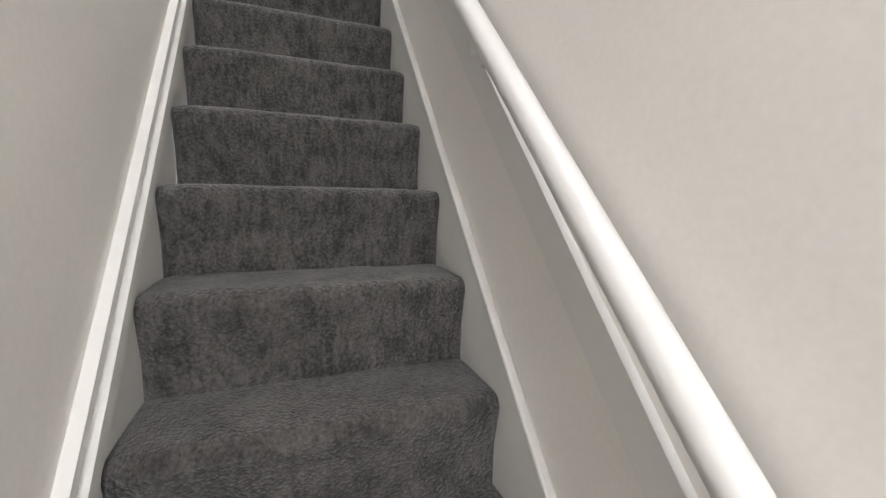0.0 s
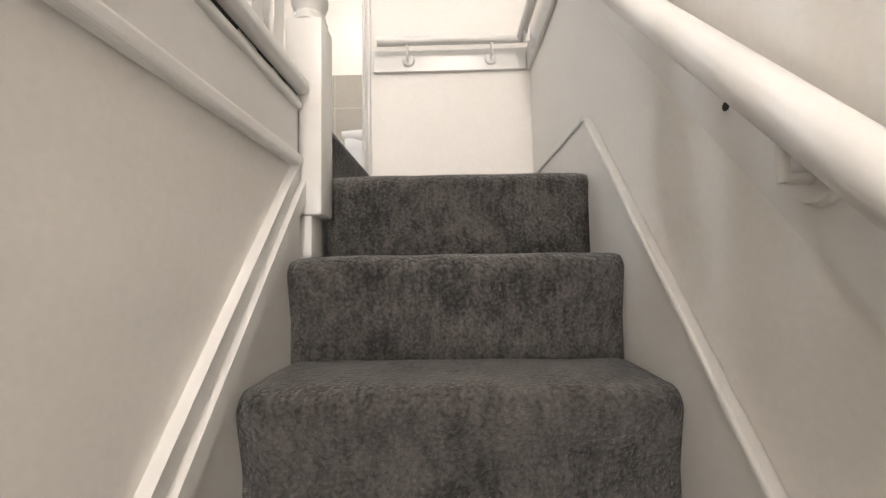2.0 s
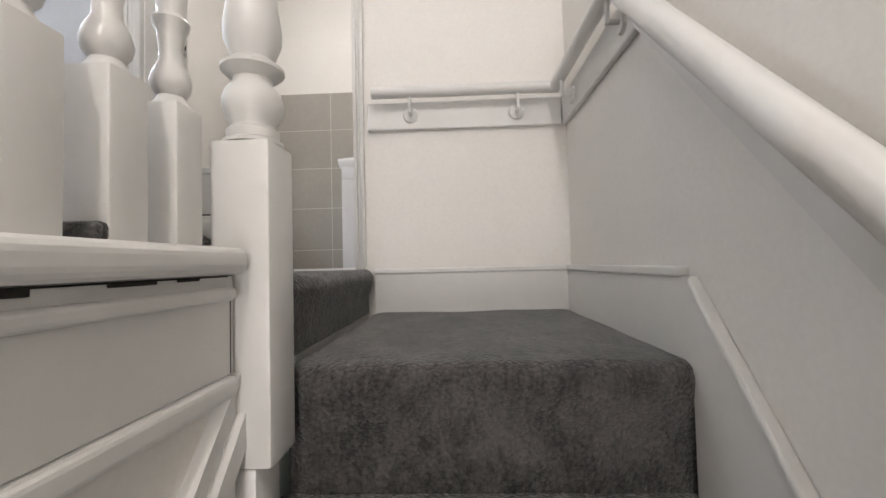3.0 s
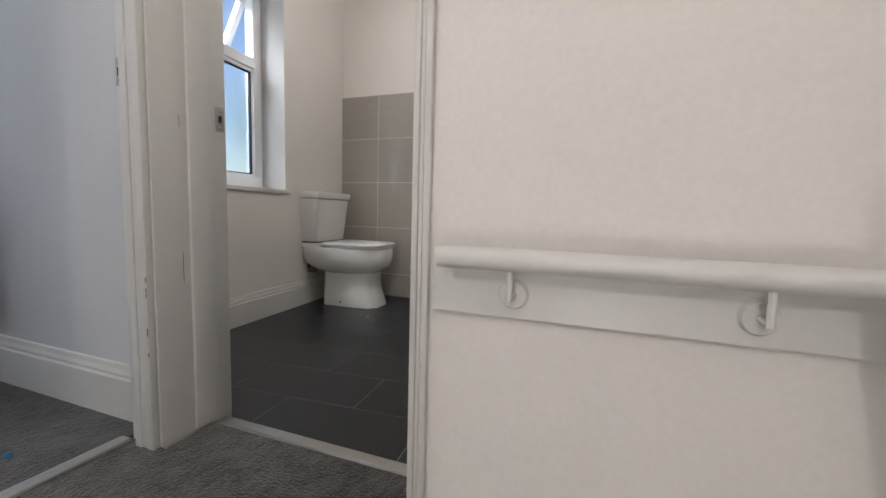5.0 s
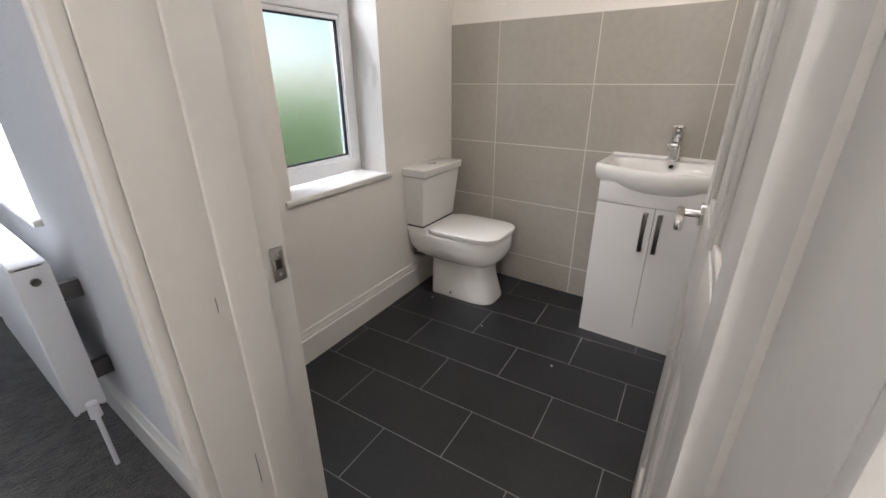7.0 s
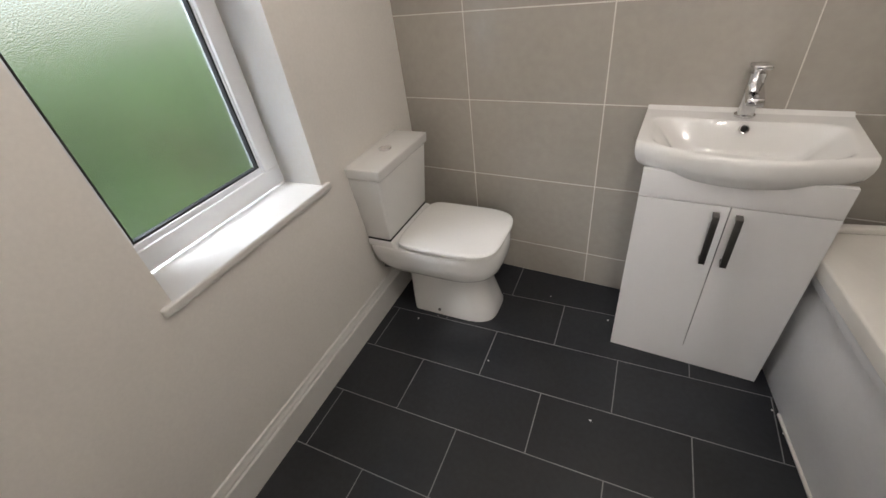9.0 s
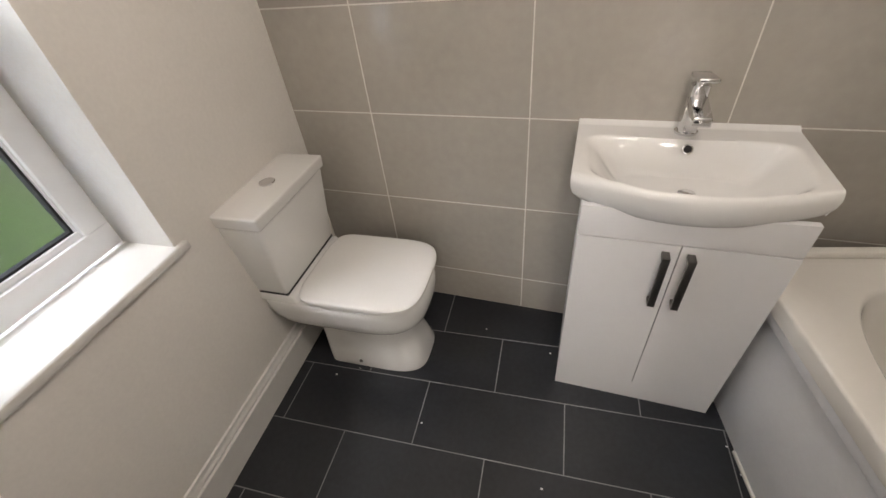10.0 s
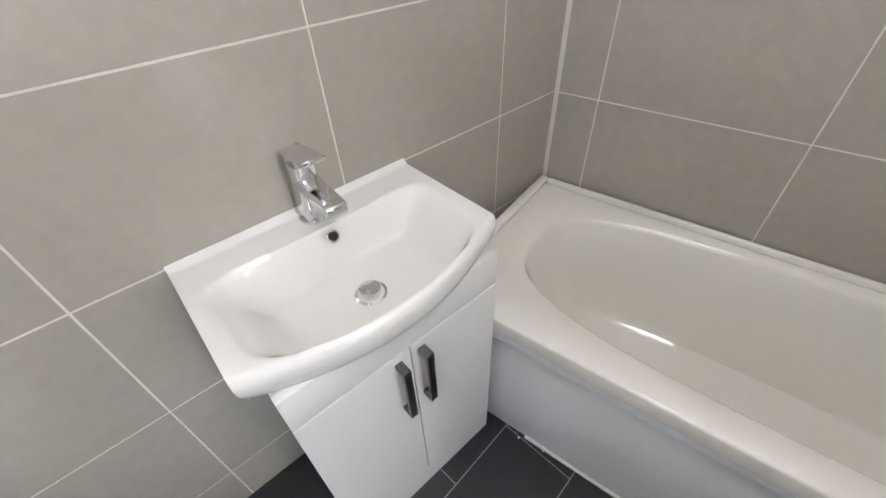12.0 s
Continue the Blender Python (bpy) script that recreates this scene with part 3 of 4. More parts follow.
part("window_sill", boxes((0.03, 0.214, WY0 - 0.035, WY1 + 0.035, WZ0 - 0.0195, WZ0 + 0.008), bev=0.006, seg=3), GLOSS, win, "white painted sill with rounded edge")
part("reveal_lining", boxes((0.03, 0.198, WY1, WY1 + 0.002, WZ0 + 0.008, WZ1), (0.03, 0.198, WY0 - 0.002, WY0, WZ0 + 0.008, WZ1), (0.03, 0.198, WY0, WY1, WZ1, WZ1 + 0.002)), UPVC, win)

# ---- bedroom window and radiator ----
win2 = thing("window_2", "white plastic bedroom window in a deep reveal", "window")
win2["kind"] = "structure"
bm = boxes((-0.85, -0.30, -1.76, -1.70, 0.80, 0.86), (-0.85, -0.30, -1.76, -1.70, 1.94, 2.0), (-0.85, -0.79, -1.76, -1.70, 0.86, 1.94), (-0.36, -0.30, -1.76, -1.70, 0.86, 1.94), bev=0.004)
part("window_frame", bm, UPVC, win2)
for x0, x1 in ((-0.79, -0.36),):
    p = part("pane", boxes((x0, x1, -1.733, -1.727, 0.86, 1.94)), CLEAR, win2, smooth=0)
    p.visible_shadow = False
part("window_sill", boxes((-0.88, -0.27, -1.995, -1.76, 0.785, 0.812), bev=0.006, seg=3), GLOSS, win2)

rad = thing("radiator", "white enamelled double panel radiator under the bedroom window", "radiator")
X0, X1 = -0.95, -0.02
part("front_panel", boxes((X0, X1, -2.115, -2.10, 0.225, 0.745), bev=0.006, seg=3), ENAMEL, rad)
part("back_panel", boxes((X0, X1, -2.045, -2.03, 0.225, 0.745), bev=0.006, seg=3), ENAMEL, rad)
part("side_cover", boxes((X1 + 0.0005, X1 + 0.004, -2.113, -2.03, 0.235, 0.742), bev=0.001), ENAMEL, rad)
part("side_cover", boxes((X0 - 0.004, X0 - 0.0005, -2.113, -2.03, 0.235, 0.742), bev=0.001), ENAMEL, rad)
grille = part("top_grille", boxes((X0, X1, -2.112, -2.032, 0.7455, 0.752), bev=0.002), ENAMEL, rad)
part("air_vent", cyl(cyl(bmesh.new(), (X1 + 0.004, -2.072, 0.70), (X1 + 0.014, -2.072, 0.70), 0.012, n=8), (X1 + 0.014, -2.072, 0.70), (X1 + 0.018, -2.072, 0.70), 0.006, n=12), DARKMETAL, rad)
for z in (0.32, 0.62):
    part("wall_bracket", boxes((X1 - 0.09, X1 - 0.06, -2.03, -1.9705, z - 0.03, z + 0.03), bev=0.002), DARKMETAL, rad)
v = cyl(bmesh.new(), (X1 + 0.0042, -2.072, 0.245), (X1 + 0.05, -2.072, 0.245), 0.012, n=16)
cyl(v, (X1 + 0.045, -2.072, 0.225), (X1 + 0.045, -2.072, 0.28), 0.017, 0.015, n=16)
part("valve", v, ENAMEL, rad, "white lockshield valve")
part("pipe", cyl(bmesh.new(), (X1 + 0.045, -2.072, 0.012), (X1 + 0.045, -2.072, 0.225), 0.0075, n=12), ENAMEL, rad, "white pipe into the floor")

# ---- bathroom door, open against the bath ----
door = thing("door_1", "white gloss panelled door standing open into the bathroom", "door",
             m=Matrix.Translation((1.58, -1.828, 0)) @ Matrix.Rotation(radians(4.5), 4, "Z"))
door["kind"] = "structure"
DW = 0.675
part("stile", boxes((-0.036, 0, 0, 0.10, 0.012, 1.99), bev=0.002), GLOSS, door)
part("stile", boxes((-0.036, 0, DW - 0.10, DW, 0.012, 1.99), bev=0.002), GLOSS, door)
part("muntin", boxes((-0.036, 0, DW / 2 - 0.045, DW / 2 + 0.045, 0.2201, 1.8799), bev=0.002), GLOSS, door)
for z0, z1 in ((0.012, 0.22), (0.80, 0.98), (1.88, 1.99)):
    part("rail", boxes((-0.0355, -0.0005, 0.1, DW - 0.1, z0, z1), bev=0.002), GLOSS, door)
for y0, y1 in ((0.1, DW / 2 - 0.045), (DW / 2 + 0.045, DW - 0.1)):
    for z0, z1 in ((0.22, 0.80), (0.98, 1.88)):
        pn = part("panel", boxes((-0.024, -0.012, y0, y1, z0, z1)), GLOSS, door)
        part("panel_moulding", boxes((-0.033, -0.0235, y0, y0 + 0.018, z0, z1), (-0.033, -0.0235, y1 - 0.018, y1, z0, z1), (-0.033, -0.0235, y0 + 0.018, y1 - 0.018, z0, z0 + 0.018), (-0.033, -0.0235, y0 + 0.018, y1 - 0.018, z1 - 0.018, z1), bev=0.003), GLOSS, pn)
for s in (-1, 1):
    xf = -0.036 if s < 0 else 0.0
    hd = part("door_handle", cyl(bmesh.new(), (xf, DW - 0.055, 0.945), (xf + s * 0.008, DW - 0.055, 0.945), 0.026, n=28), CHROME, door, "chrome lever handle on a round rose")
    lv = cyl(bmesh.new(), (xf + s * 0.008, DW - 0.055, 0.945), (xf + s * 0.045, DW - 0.055, 0.945), 0.009, n=16)
    box(lv, *sorted((xf + s * 0.036, xf + s * 0.052)), DW - 0.165, DW - 0.046, 0.934, 0.956, bev=0.004)
    part("lever", lv, CHROME, hd)
for z in (0.22, 1.75):
    part("hinge", cyl(bmesh.new(), (-0.04, -0.003, z), (-0.04, -0.003, z + 0.09), 0.006, n=12), STEEL, door)

# ---- toilet ----
toilet = thing("toilet", "white ceramic close-coupled toilet with closed lid", "toilet", m=Matrix.Translation((-0.002, -0.345, 0)) @ Matrix.Rotation(radians(3.0), 4, "Z"))


def slab(w0, w1, d0, d1, z0, z1, b=0.012, x_off=0.0):
    """A block that tapers from its foot (d0 deep, w0 wide) to its top (d1, w1)."""
    bm = bmesh.new()
    box(bm, 0, 1, -0.5, 0.5, 0, 1)
    for v in bm.verts:
        t = v.co.z
        v.co = (x_off + v.co.x * (d0 + (d1 - d0) * t), v.co.y * (w0 + (w1 - w0) * t), z0 + (z1 - z0) * t)
    bmesh.ops.bevel(bm, geom=list(bm.edges), offset=b, segments=4, affect="EDGES", profile=0.5)
    return bm


part("cistern", slab(0.335, 0.385, 0.142, 0.172, 0.4285, 0.722, 0.010), CERAMIC, toilet)
part("cistern_joint", boxes((0.004, 0.1415, -0.1672, 0.1672, 0.4242, 0.4330)), GASKET_HOLE, toilet, "dark joint under the cistern")
part("cistern_lid", slab(0.392, 0.396, 0.182, 0.186, 0.7235, 0.768, 0.007), CERAMIC, toilet)
fl = part("flush_button", lathe([(0.026, 0.767), (0.026, 0.771), (0.023, 0.773), (0.022, 0.772), (0.003, 0.7722)]), CHROME, toilet, "chrome oval flush button")
fl.location = (0.095, 0.0, 0)


def pan_ring(z, x0, x1, hw, back, n=64, p=3.2):
    """An outline with a straight back at x0 and a rounded front at x1."""
    out = []
    cx, a = (x0 + x1) / 2, (x1 - x0) / 2
    for i in range(n):
        t = 2 * math.pi * i / n
        c, s = math.cos(t), math.sin(t)
        q = p if c > 0 else back
        out.append((cx + a * math.copysign(abs(c) ** (2 / q), c), hw * math.copysign(abs(s) ** (2 / p), s), z))
    return out


bowl = loft([pan_ring(0.225, 0.17, 0.50, 0.112, 9), pan_ring(0.238, 0.125, 0.535, 0.134, 9), pan_ring(0.258, 0.065, 0.562, 0.154, 9), pan_ring(0.285, 0.026, 0.583, 0.169, 10),
             pan_ring(0.32, 0.008, 0.594, 0.177, 12), pan_ring(0.36, 0.003, 0.597, 0.180, 14), pan_ring(0.39, 0.003, 0.594, 0.180, 14), pan_ring(0.398, 0.006, 0.588, 0.175, 14)])
part("bowl", bowl, CERAMIC, toilet, smooth=60)
part("shelf", slab(0.352, 0.34, 0.178, 0.16, 0.392, 0.4243, 0.009), CERAMIC, toilet)
ped = loft([pan_ring(0.0, 0.155, 0.556, 0.126, 22, p=3.6), pan_ring(0.008, 0.153, 0.557, 0.127, 22, p=3.6), pan_ring(0.07, 0.15, 0.54, 0.118, 22, p=3.4), pan_ring(0.14, 0.148, 0.522, 0.110, 20, p=3.2),
            pan_ring(0.195, 0.148, 0.517, 0.108, 18), pan_ring(0.235, 0.15, 0.525, 0.114, 14)])
part("pedestal", ped, CERAMIC, toilet, smooth=60)
part("seat", loft([pan_ring(0.3985, 0.168, 0.588, 0.174, 10, p=3.8), pan_ring(0.401, 0.165, 0.592, 0.178, 10, p=3.8), pan_ring(0.409, 0.165, 0.592, 0.178, 10, p=3.8), pan_ring(0.4115, 0.169, 0.588, 0.174, 10, p=3.8)]), SEAT, toilet, smooth=50)
part("lid", loft([pan_ring(0.4135, 0.168, 0.592, 0.178, 10, p=4), pan_ring(0.416, 0.162, 0.599, 0.185, 10, p=4), pan_ring(0.427, 0.162, 0.599, 0.185, 10, p=4), pan_ring(0.4305, 0.166, 0.594, 0.181, 10, p=4), pan_ring(0.4325, 0.174, 0.584, 0.172, 10, p=4),
                  pan_ring(0.4345, 0.23, 0.51, 0.1, 6)]), SEAT, toilet, smooth=50)
for y in (-0.10, 0.10):
    part("seat_hinge", cyl(bmesh.new(), (0.176, y - 0.022, 0.415), (0.176, y + 0.022, 0.415), 0.0085, n=14), CHROME, toilet)
for y in (-0.124, ):
    sc = part("floor_bolt", cyl(bmesh.new(), (0.30, y + 0.004, 0.03), (0.30, y - 0.004, 0.03), 0.007, n=14), DARKMETAL, toilet)
pipe = cyl(bmesh.new(), (0.03, -0.10, 0.30), (0.09, -0.10, 0.235), 0.011, n=12)
cyl(pipe, (0.03, -0.10, 0.24), (0.03, -0.10, 0.30), 0.014, n=12)
cyl(pipe, (0.02, -0.10, 0.22), (0.10, -0.10, 0.225), 0.009, n=12)
part("inlet_valve", pipe, DARKMETAL, toilet)

# ---- vanity unit, basin, tap ----
VX0, VX1, VY = 1.05, 1.545, -0.335
van = thing("vanity_unit", "white gloss two-door vanity cabinet under the basin", "vanity unit")
part("carcass", boxes((VX0, VX1, VY + 0.018, -0.012, 0.0, 0.735), bev=0.001), LAMINATE, van)
part("top_rail", boxes((VX0, VX1, VY, VY + 0.0178, 0.698, 0.79), bev=0.001), LAMINATE, van)
XM = (VX0 + VX1) / 2
for x0, x1, hx in ((VX0, XM - 0.0015, XM - 0.032), (XM + 0.0015, VX1, XM + 0.026)):
    d = part("door", boxes((x0, x1, VY - 0.001, VY + 0.0175, 0.0884, 0.6955)), LAMINATE, van)
    hb = boxes((hx - 0.009, hx + 0.009, VY - 0.032, VY - 0.024, 0.50, 0.675), (hx - 0.009, hx + 0.009, VY - 0.025, VY - 0.0012, 0.50, 0.512), (hx - 0.009, hx + 0.009, VY - 0.025, VY - 0.0012, 0.663, 0.675), bev=0.001)
    part("handle", hb, DARKMETAL, d, "dark metal bow handle")
part("plinth", boxes((VX0, VX1, VY - 0.001, VY + 0.0175, 0.0, 0.0883), bev=0.0), LAMINATE, van)

basin = thing("basin", "white ceramic basin with bowed front on the vanity", "basin")
BX0, BX1, BZ, BBK = 1.015, 1.562, 0.862, -0.0015
NX = 44


def front(u):
    """The front edge: straight at the ends, bowed in the middle."""
    return -0.310 - 0.058 * math.sin(math.pi * u) ** 0.9


def bowl_z(u, v):
    """The basin's upper surface: a shallow soft-cornered bowl behind a thin front rim."""
    cu, cv = (u - 0.5) / (0.472 - 0.045 * v), (v - 0.612) / 0.362
    d = (abs(cu) ** 6 + abs(cv) ** 6) ** (1 / 6)
    share = abs(cu) ** 4 / (abs(cu) ** 4 + abs(cv) ** 4 + 1e-9)
    wide = 0.24 + 0.20 * share
    fall = max(0.0, min(1.0, (1.0 - d) / wide))
    s = fall * fall * (3 - 2 * fall)
    return BZ - 0.006 * min(1.0, max(0.0, (1.0 - d) / 0.05)) - 0.088 * s - 0.008 * max(0.0, 1 - d) + 0.010 * max(0, 1 - v / 0.05)


def basin_mesh():
    bm = bmesh.new()
    nu, nv = 72, 60
    grid = []
    for j in range(nv + 1):
        row = []
        for i in range(nu + 1):
            u, v = i / nu, j / nv
            x = BX0 + (BX1 - BX0) * u
            yf = front(u)
            y = BBK + (yf - BBK) * v
            z = bowl_z(u, v)
            if v > 0.96:
                z -= 0.012 * ((v - 0.96) / 0.04) ** 2
            row.append(bm.verts.new((x, y, z)))
        grid.append(row)
    for a, b in zip(grid, grid[1:]):
        for i in range(nu):
            bm.faces.new((a[i], a[i + 1], b[i + 1], b[i]))
    # the apron: from the rim down and back under the bow
    prev = grid[-1]
    for dz, k in ((-0.010, 1.006), (-0.035, 1.004), (-0.06, 0.985), (-0.085, 0.94), (-0.105, 0.86), (-0.118, 0.74)):
        cur = []
        for i in range(nu + 1):
            u = i / nu
            x = BX0 + (BX1 - BX0) * (0.5 + (u - 0.5) * (1 - 0.10 * (-dz / 0.118) ** 2))
            drop = dz * (0.72 + 0.28 * math.sin(math.pi * u) ** 0.7) if dz < -0.02 else dz
            cur.append(bm.verts.new((x, front(u) * k, BZ - 0.012 + drop)))
        for i in range(nu):
            bm.faces.new((prev[i], prev[i + 1], cur[i + 1], cur[i]))
        prev = cur
    under = [bm.verts.new((v.co.x, BBK, v.co.z + 0.0)) for v in prev]
    for i in range(nu):
        bm.faces.new((prev[i], prev[i + 1], under[i + 1], under[i]))
    # the two sides
    for side in (0, -1):
        ring = [r[side] for r in grid]
        low = [bm.verts.new((v.co.x + (0.012 if side == 0 else -0.012), v.co.y, BZ - 0.06)) for v in ring]
        for i in range(nv):
            bm.faces.new((ring[i], ring[i + 1], low[i + 1], low[i]))
    return bm


part("bowl", basin_mesh(), CERAMIC, basin, smooth=65)
OV = 0.275
spot = Matrix.Translation((1.297, BBK + (front(0.5) - BBK) * OV, bowl_z(0.5, OV) + 0.001)) @ Matrix.Rotation(radians(55), 4, "X")
part("overflow", lathe([(0.0135, -0.004), (0.0135, 0.004), (0.010, 0.005), (0.009, 0.003), (0.001, 0.003)]), CHROME, basin, "chrome overflow ring").matrix_world = spot
# solid black disc: the opening's shade is put into its colour
part("overflow_hole", lathe([(0.0088, 0.0), (0.0088, 0.0042), (0.001, 0.0043)]), GASKET_HOLE, basin).matrix_world = spot
wst = part("waste", lathe([(0.033, 0.0), (0.033, 0.004), (0.028, 0.005), (0.026, -0.004), (0.019, -0.004), (0.019, 0.013), (0.022, 0.015), (0.021, 0.019), (0.004, 0.022)]), CHROME, basin, "chrome pop-up waste")
wst.location = (1.297, BBK + (front(0.5) - BBK) * 0.6, bowl_z(0.5, 0.6) - 0.001)

tap = thing("tap", "square chrome mono basin mixer tap with flat lever", "tap", m=Matrix.Translation((1.293, -0.045, BZ)) @ Matrix.Diagonal((1.12, 1.12, 1.15, 1)))
part("base_ring", lathe([(0.026, 0.0), (0.026, 0.005), (0.022, 0.008), (0.02, 0.008)]), CHROME, tap)
body = loft([squircle(0, 0, 0.02, 0.02, 0.006, 5), squircle(0, -0.004, 0.019, 0.02, 0.06, 5), squircle(0, -0.008, 0.019, 0.023, 0.115, 5)])
part("body", body, CHROME, tap)
sp = boxes((-0.019, 0.019, -0.115, -0.005, 0.074, 0.094), bev=0.003)
for v in sp.verts:
    v.co.z -= 0.16 * max(0, -v.co.y - 0.02)
part("spout", sp, CHROME, tap)
lv = boxes((-0.020, 0.020, -0.075, 0.022, 0.122, 0.132), bev=0.003)
for v in lv.verts:
    v.co.z += 0.18 * max(0, -v.co.y)
part("lever", lv, CHROME, tap)
part("lever_neck", cyl(bmesh.new(), (0, -0.006, 0.112), (0, -0.006, 0.124), 0.013, n=20), CHROME, tap)

# ---- bath ----
bath = thing("bathtub", "white acrylic bathtub with rounded inner rim along the tiled wall", "bathtub", m=BATH)
BW, BL, RIM = 0.66, 1.66, 0.545


def tub():
    n = 96
    cx, cy = -0.325, -0.83
    def rect(z, e):
        out = []
        for i in range(n):
            a = 2 * math.pi * i / n
            c, s = math.cos(a), math.sin(a)
            k = 1 / max(abs(c) / 1.0, abs(s) / 1.0)
            out.append((-BW / 2 - 0.002 + (BW / 2 + e) * c * k, -BL / 2 - 0.002 + (BL / 2 + e) * s * k, z))
        return out
    def oval(ax, ay, z, dy=0.0, p=2.9):
        return squircle(cx, cy + dy, ax, ay, z, p, n)
    rings = [rect(RIM - 0.055, -0.003), rect(RIM - 0.008, 0.0), rect(RIM - 0.002, -0.003), rect(RIM, -0.009),
             oval(0.262, 0.70, RIM), oval(0.256, 0.693, RIM - 0.004), oval(0.25, 0.686, RIM - 0.016), oval(0.24, 0.665, RIM - 0.08), oval(0.225, 0.625, RIM - 0.20),
             oval(0.205, 0.57, RIM - 0.32, 0, 3.2), oval(0.18, 0.52, RIM - 0.365, 0, 3.2), oval(0.1, 0.4, RIM - 0.38), oval(0.01, 0.05, RIM - 0.382)]
    return loft(rings, cap0=False)


part("tub", tub(), ACRYLIC, bath, smooth=50)
part("upstand", boxes((-0.03, -0.0125, -BL, -0.03, RIM - 0.001, RIM + 0.022), (-BW, -0.0125, -0.03, -0.001, RIM - 0.001, RIM + 0.022), bev=0.006, seg=3), ACRYLIC, bath)
part("front_panel", boxes((-BW + 0.022, -BW + 0.03, -BL, -0.01, 0.0, RIM - 0.056), bev=0.002), PANEL, bath, "white plastic bath panel")
part("panel_lip", boxes((-BW + 0.004, -BW + 0.028, -BL, -0.01, RIM - 0.09, RIM - 0.055), bev=0.005), PANEL, bath)
part("plinth_seal", boxes((-BW + 0.012, -BW + 0.0215, -BL, -0.33, 0.0, 0.012), bev=0.003), ACRYLIC, bath, "bead of white sealant")
part("end_panel", boxes((-BW + 0.03, -0.02, -BL, -BL + 0.01, 0.0, RIM - 0.056), bev=0.002), PANEL, bath)

fluff = thing("fluff", "small tuft of blue fluff on the bedroom carpet", "fluff", m=Matrix.Translation((0.55, -2.22, 0.014)))
fb = bmesh.new()
bmesh.ops.create_icosphere(fb, subdivisions=2, radius=0.012)
for v in fb.verts:
    v.co *= 0.8 + 0.6 * noise.noise(v.co * 200)
    v.co.z = v.co.z * 0.6 + 0.006
part("tuft", fb, material("blue_fluff", (0.02, 0.16, 0.28), 0.9), fluff)
crumbs = random.Random(5)
for x, y in ((1.60, -0.37), (1.59, -0.44), (1.615, -0.52), (0.22, -0.52), (0.62, -0.62), (1.05, -0.72), (0.3, -0.47), (0.75, -0.16), (1.02, -0.22)):
    cb = thing("plaster_crumb", "tiny white plaster crumb on the dark floor", "crumb", "plaster crumbs", Matrix.Translation((x, y, 0.0002)))
    s = crumbs.uniform(0.0018, 0.004)
    part("chunk", boxes((-s, s, -s * 0.7, s * 0.7, 0, s), bev=s * 0.3, seg=1), CEIL, cb)

# ---- lamp fittings, assumed and added out of view ----
lamp = thing("pendant_lamp", "added white pendant lamp fitting on the ceiling, out of view", "pendant lamp", m=Matrix.Translation((1.35, -3.0, 0)))
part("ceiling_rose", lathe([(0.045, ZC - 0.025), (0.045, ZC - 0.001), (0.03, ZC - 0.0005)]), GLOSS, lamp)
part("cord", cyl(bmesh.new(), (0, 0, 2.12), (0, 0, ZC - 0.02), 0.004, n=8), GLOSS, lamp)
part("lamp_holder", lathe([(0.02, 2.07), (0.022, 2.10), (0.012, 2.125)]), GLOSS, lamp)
# a second added fitting, above the unseen stair lamp
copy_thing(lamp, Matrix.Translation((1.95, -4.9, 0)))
# assumed fitting over the bathroom, added to match its unseen lamp
flush = thing("ceiling_light", "added round white ceiling light in the bathroom, out of view", "ceiling light", m=Matrix.Translation((1.25, -1.0, 0)))
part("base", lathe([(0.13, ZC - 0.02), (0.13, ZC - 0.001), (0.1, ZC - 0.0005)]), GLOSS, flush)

# ---- outside ----
def leaves(name, place, size, count, seed):
    rnd = random.Random(seed)
    verts, faces = [], []
    for _ in range(count):
        a, b, r = rnd.uniform(0, 2 * math.pi), rnd.uniform(-1, 1), rnd.random() ** 0.4
        q = math.sqrt(1 - b * b)
        c = Vector((math.cos(a) * q * size[0], math.sin(a) * q * size[1], b * size[2])) * r * (0.75 + 0.5 * noise.noise((a * 2, b * 3, seed)))
        s = rnd.uniform(0.05, 0.12)
        m = Euler((rnd.uniform(0, 6.3), rnd.uniform(0, 6.3), rnd.uniform(0, 6.3))).to_matrix()
        k = len(verts)
        for p in ((-s, 0, 0), (0, -s * 0.45, 0.1 * s), (s, 0, 0), (0, s * 0.45, 0.1 * s)):
            verts.append(tuple(c + m @ Vector(p)))
        faces.append((k, k + 1, k + 2, k + 3))
    me = bpy.data.meshes.new(name)
    me.from_pydata(verts, [], faces)
    me.materials.append(LEAF)
    ob = new(name, me)
    return ob


setting("ground", boxes((-80, -0.4, -60, 80, -2.9, -2.8)), GRASS, "grassy garden ground outside", category="ground")
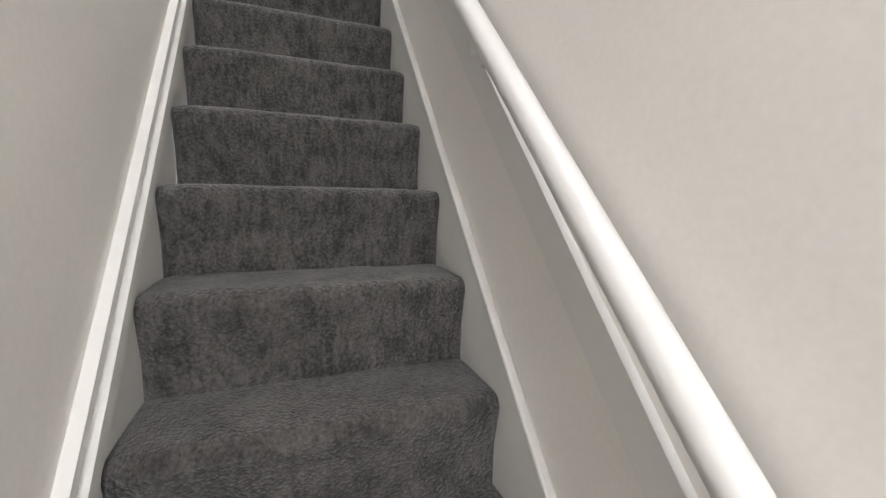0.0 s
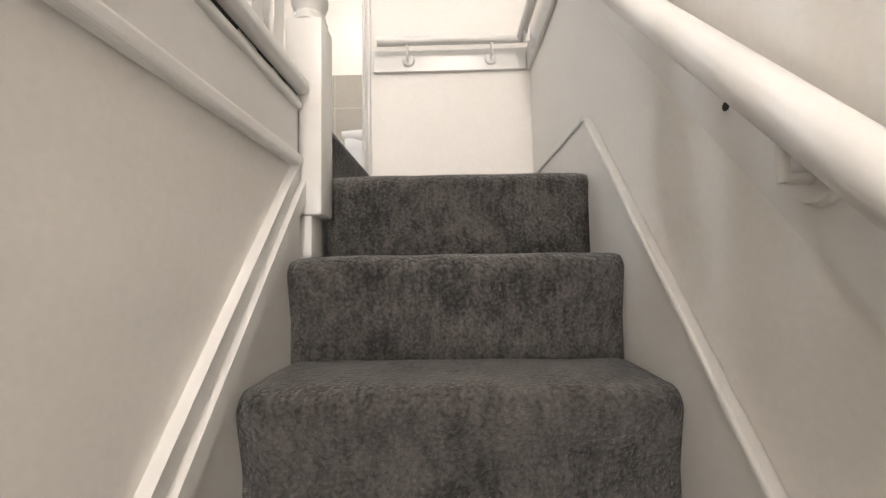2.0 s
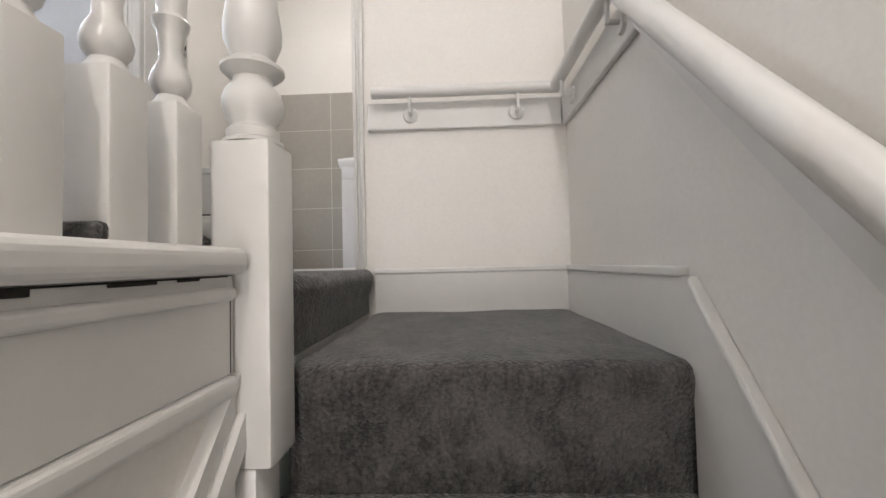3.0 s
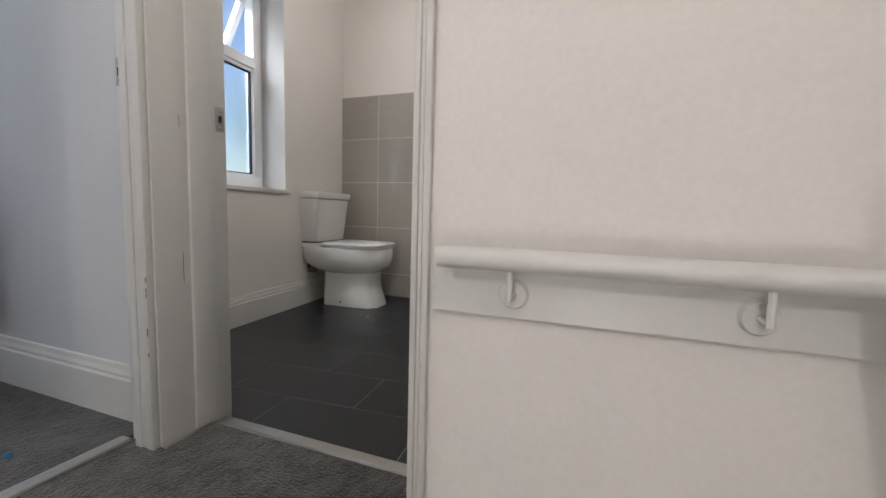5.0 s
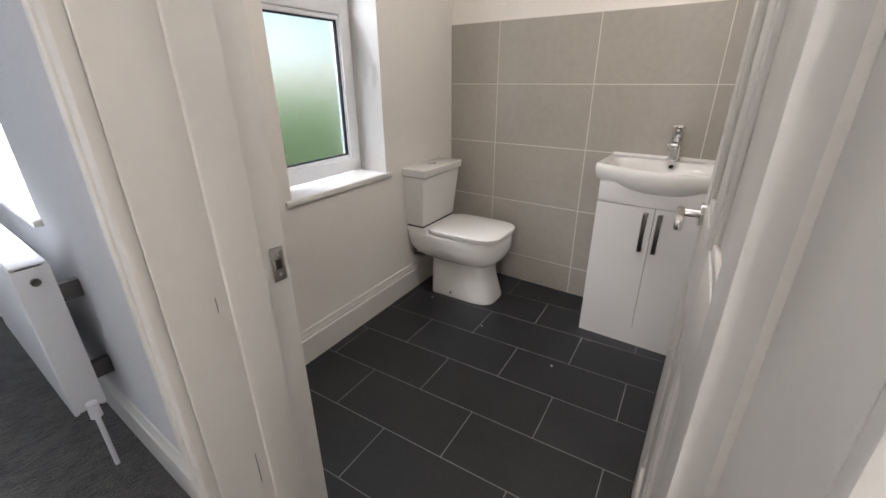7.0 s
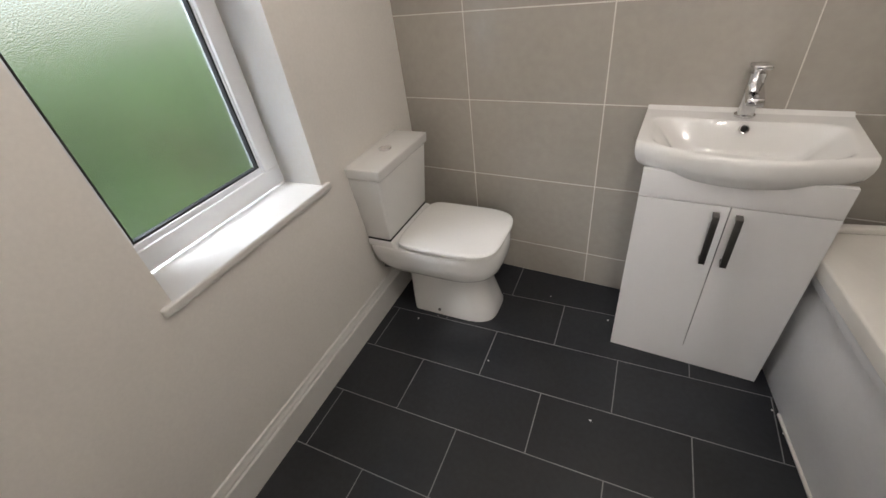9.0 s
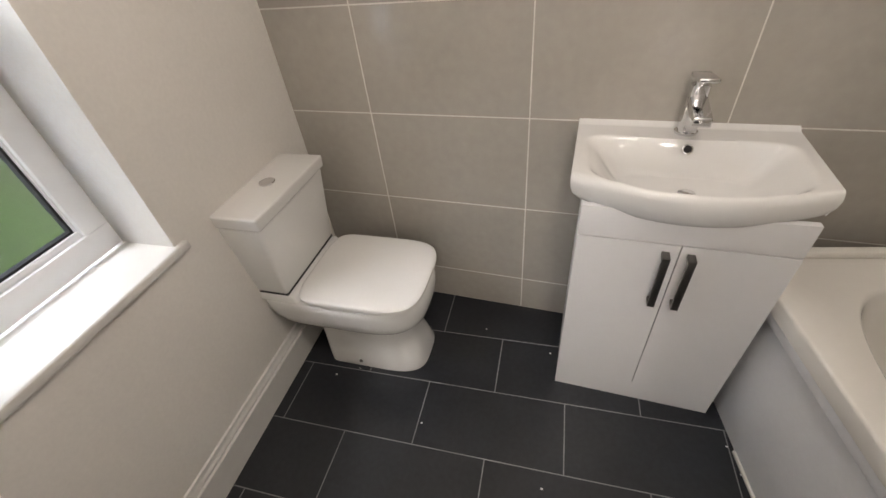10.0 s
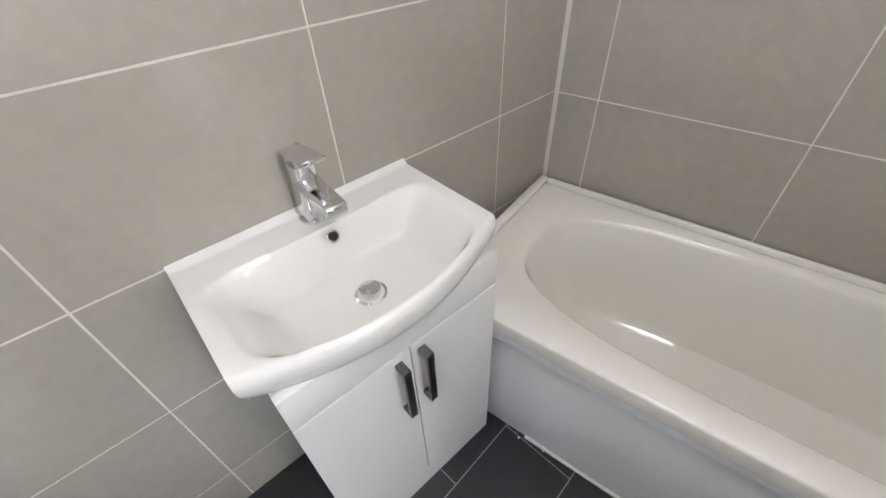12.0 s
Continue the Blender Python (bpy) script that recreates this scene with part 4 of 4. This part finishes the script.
for n, (x, y, h, s) in enumerate(((-3.9, 1.5, 0.0, 1.15), (-4.6, -1.6, -0.3, 1.3), (-6.2, 3.0, -0.1, 1.5), (-5.0, 5.2, 2.4, 1.5), (-3.6, -0.9, -1.0, 1.1), (-3.4, 0.6, -1.1, 1.0), (-7.5, 0.9, -0.5, 1.6))):
    tree = thing("tree", "leafy green garden tree outside the window", "tree", "garden trees", Matrix.Translation((x, y, -2.8)))
    tr = cyl(bmesh.new(), (0, 0, 0), (0.1, 0.05, 2.8 + h - 0.4), 0.13, 0.06, 10)
    for k in range(5):
        a = 1.256 * k + n
        cyl(tr, (0.07, 0.03, 1.8 + 0.2 * k), (0.07 + s * 0.7 * math.cos(a), 0.03 + s * 0.7 * math.sin(a), 2.6 + 0.3 * k), 0.045, 0.012, 8)
    part("trunk", tr, BARK, tree)
    cr = leaves("crown", None, (s, s, s * 0.95), 3600, n + 3)
    cr.parent = tree
    cr.location = (0.08, 0.05, 2.8 + h)

# ---- pieces: wall tiles, floor tiles ----
def tile_mesh(name, w, h, d, mat):
    return mesh(name, boxes((0, w, 0, d, 0, h), bev=0.0006, seg=1), mat, 30)


cache = {}


def tile(parent, x, z, w, h, turn=None):
    key = (round(w, 3), round(h, 3))
    if key not in cache:
        cache[key] = tile_mesh("tile", w, h, 0.0016, WALLTILE)
    ob = new("tile", cache[key])
    ob.parent = parent
    ob.matrix_local = Matrix.Translation((x, 0.0, z)) if turn is None else turn @ Matrix.Translation((x, 0.0, z))
    return ob


G = 0.0042
tiled, bathwall = bpy.data.objects["wall_tiled"], bpy.data.objects["wall_bath"]
COLS = [0.0, 0.322, 0.868, 1.398, 1.915, 2.172]
ROWS = [0.0, 0.172, 0.524, 0.864, 1.192, 1.512]
for c0, c1 in zip(COLS, COLS[1:]):
    for r0, r1 in zip(ROWS, ROWS[1:]):
        tile(tiled, c0 + G / 2, r0 + G / 2, c1 - c0 - G, r1 - r0 - G)
for c0, c1 in zip([0.013, 0.142, 0.668, 1.196, 1.726], [0.142, 0.668, 1.196, 1.726, 2.05]):
    for r0, r1 in zip([0.524, 0.864, 1.192, 1.512, 1.85], [0.864, 1.192, 1.512, 1.85, 2.2]):
        tile(bathwall, c0 + G / 2, r0 + G / 2, c1 - c0 - G, r1 - r0 - G, Matrix.Rotation(radians(-90), 4, "Z"))

floor_b = bpy.data.objects["floor_bathroom"]
fcache = {}
FR, FW = 0.243, 0.5
LAID = Matrix.Rotation(radians(4.1), 4, "Z")   # the floor tiles run square to the window wall
for j in range(10):
    v1 = 0.2315 - FR * j
    for i in range(-1, 6):
        u0 = (0.06 if j % 2 else 0.31) + FW * (i - 1)
        corners = [LAID @ Vector((u, v, 0)) for u in (u0, u0 + FW) for v in (v1 - FR, v1)]
        v0 = max(v1 - FR, -1.955)
        w, h = FW - 0.0035, v1 - v0 - 0.0035
        if h < 0.02 or (v0 < -1.85 and u0 < 0):
            continue
        if min(c.y for c in corners) > 0.03 or max(c.y for c in corners) < -1.87 or max(c.x for c in corners) < -0.02 or min(c.x for c in corners) > 2.3:
            continue
        key = (round(w, 3), round(h, 3))
        if key not in fcache:
            fcache[key] = mesh("tile", boxes((0, w, 0, h, -0.006, 0.0), bev=0.0006, seg=1), SLATE, 30)
        ob = new("tile", fcache[key])
        ob.parent = floor_b
        ob.matrix_local = LAID @ Matrix.Translation((u0 + 0.00175, v0 + 0.00175, 0.0))

# ---- the plan's units to metres ----
bpy.context.view_layer.update()
for ob in list(scene.objects):
    if ob.parent is None and ob.type in ("MESH", "EMPTY"):
        ob.matrix_world = Matrix.Scale(K, 4) @ ob.matrix_world
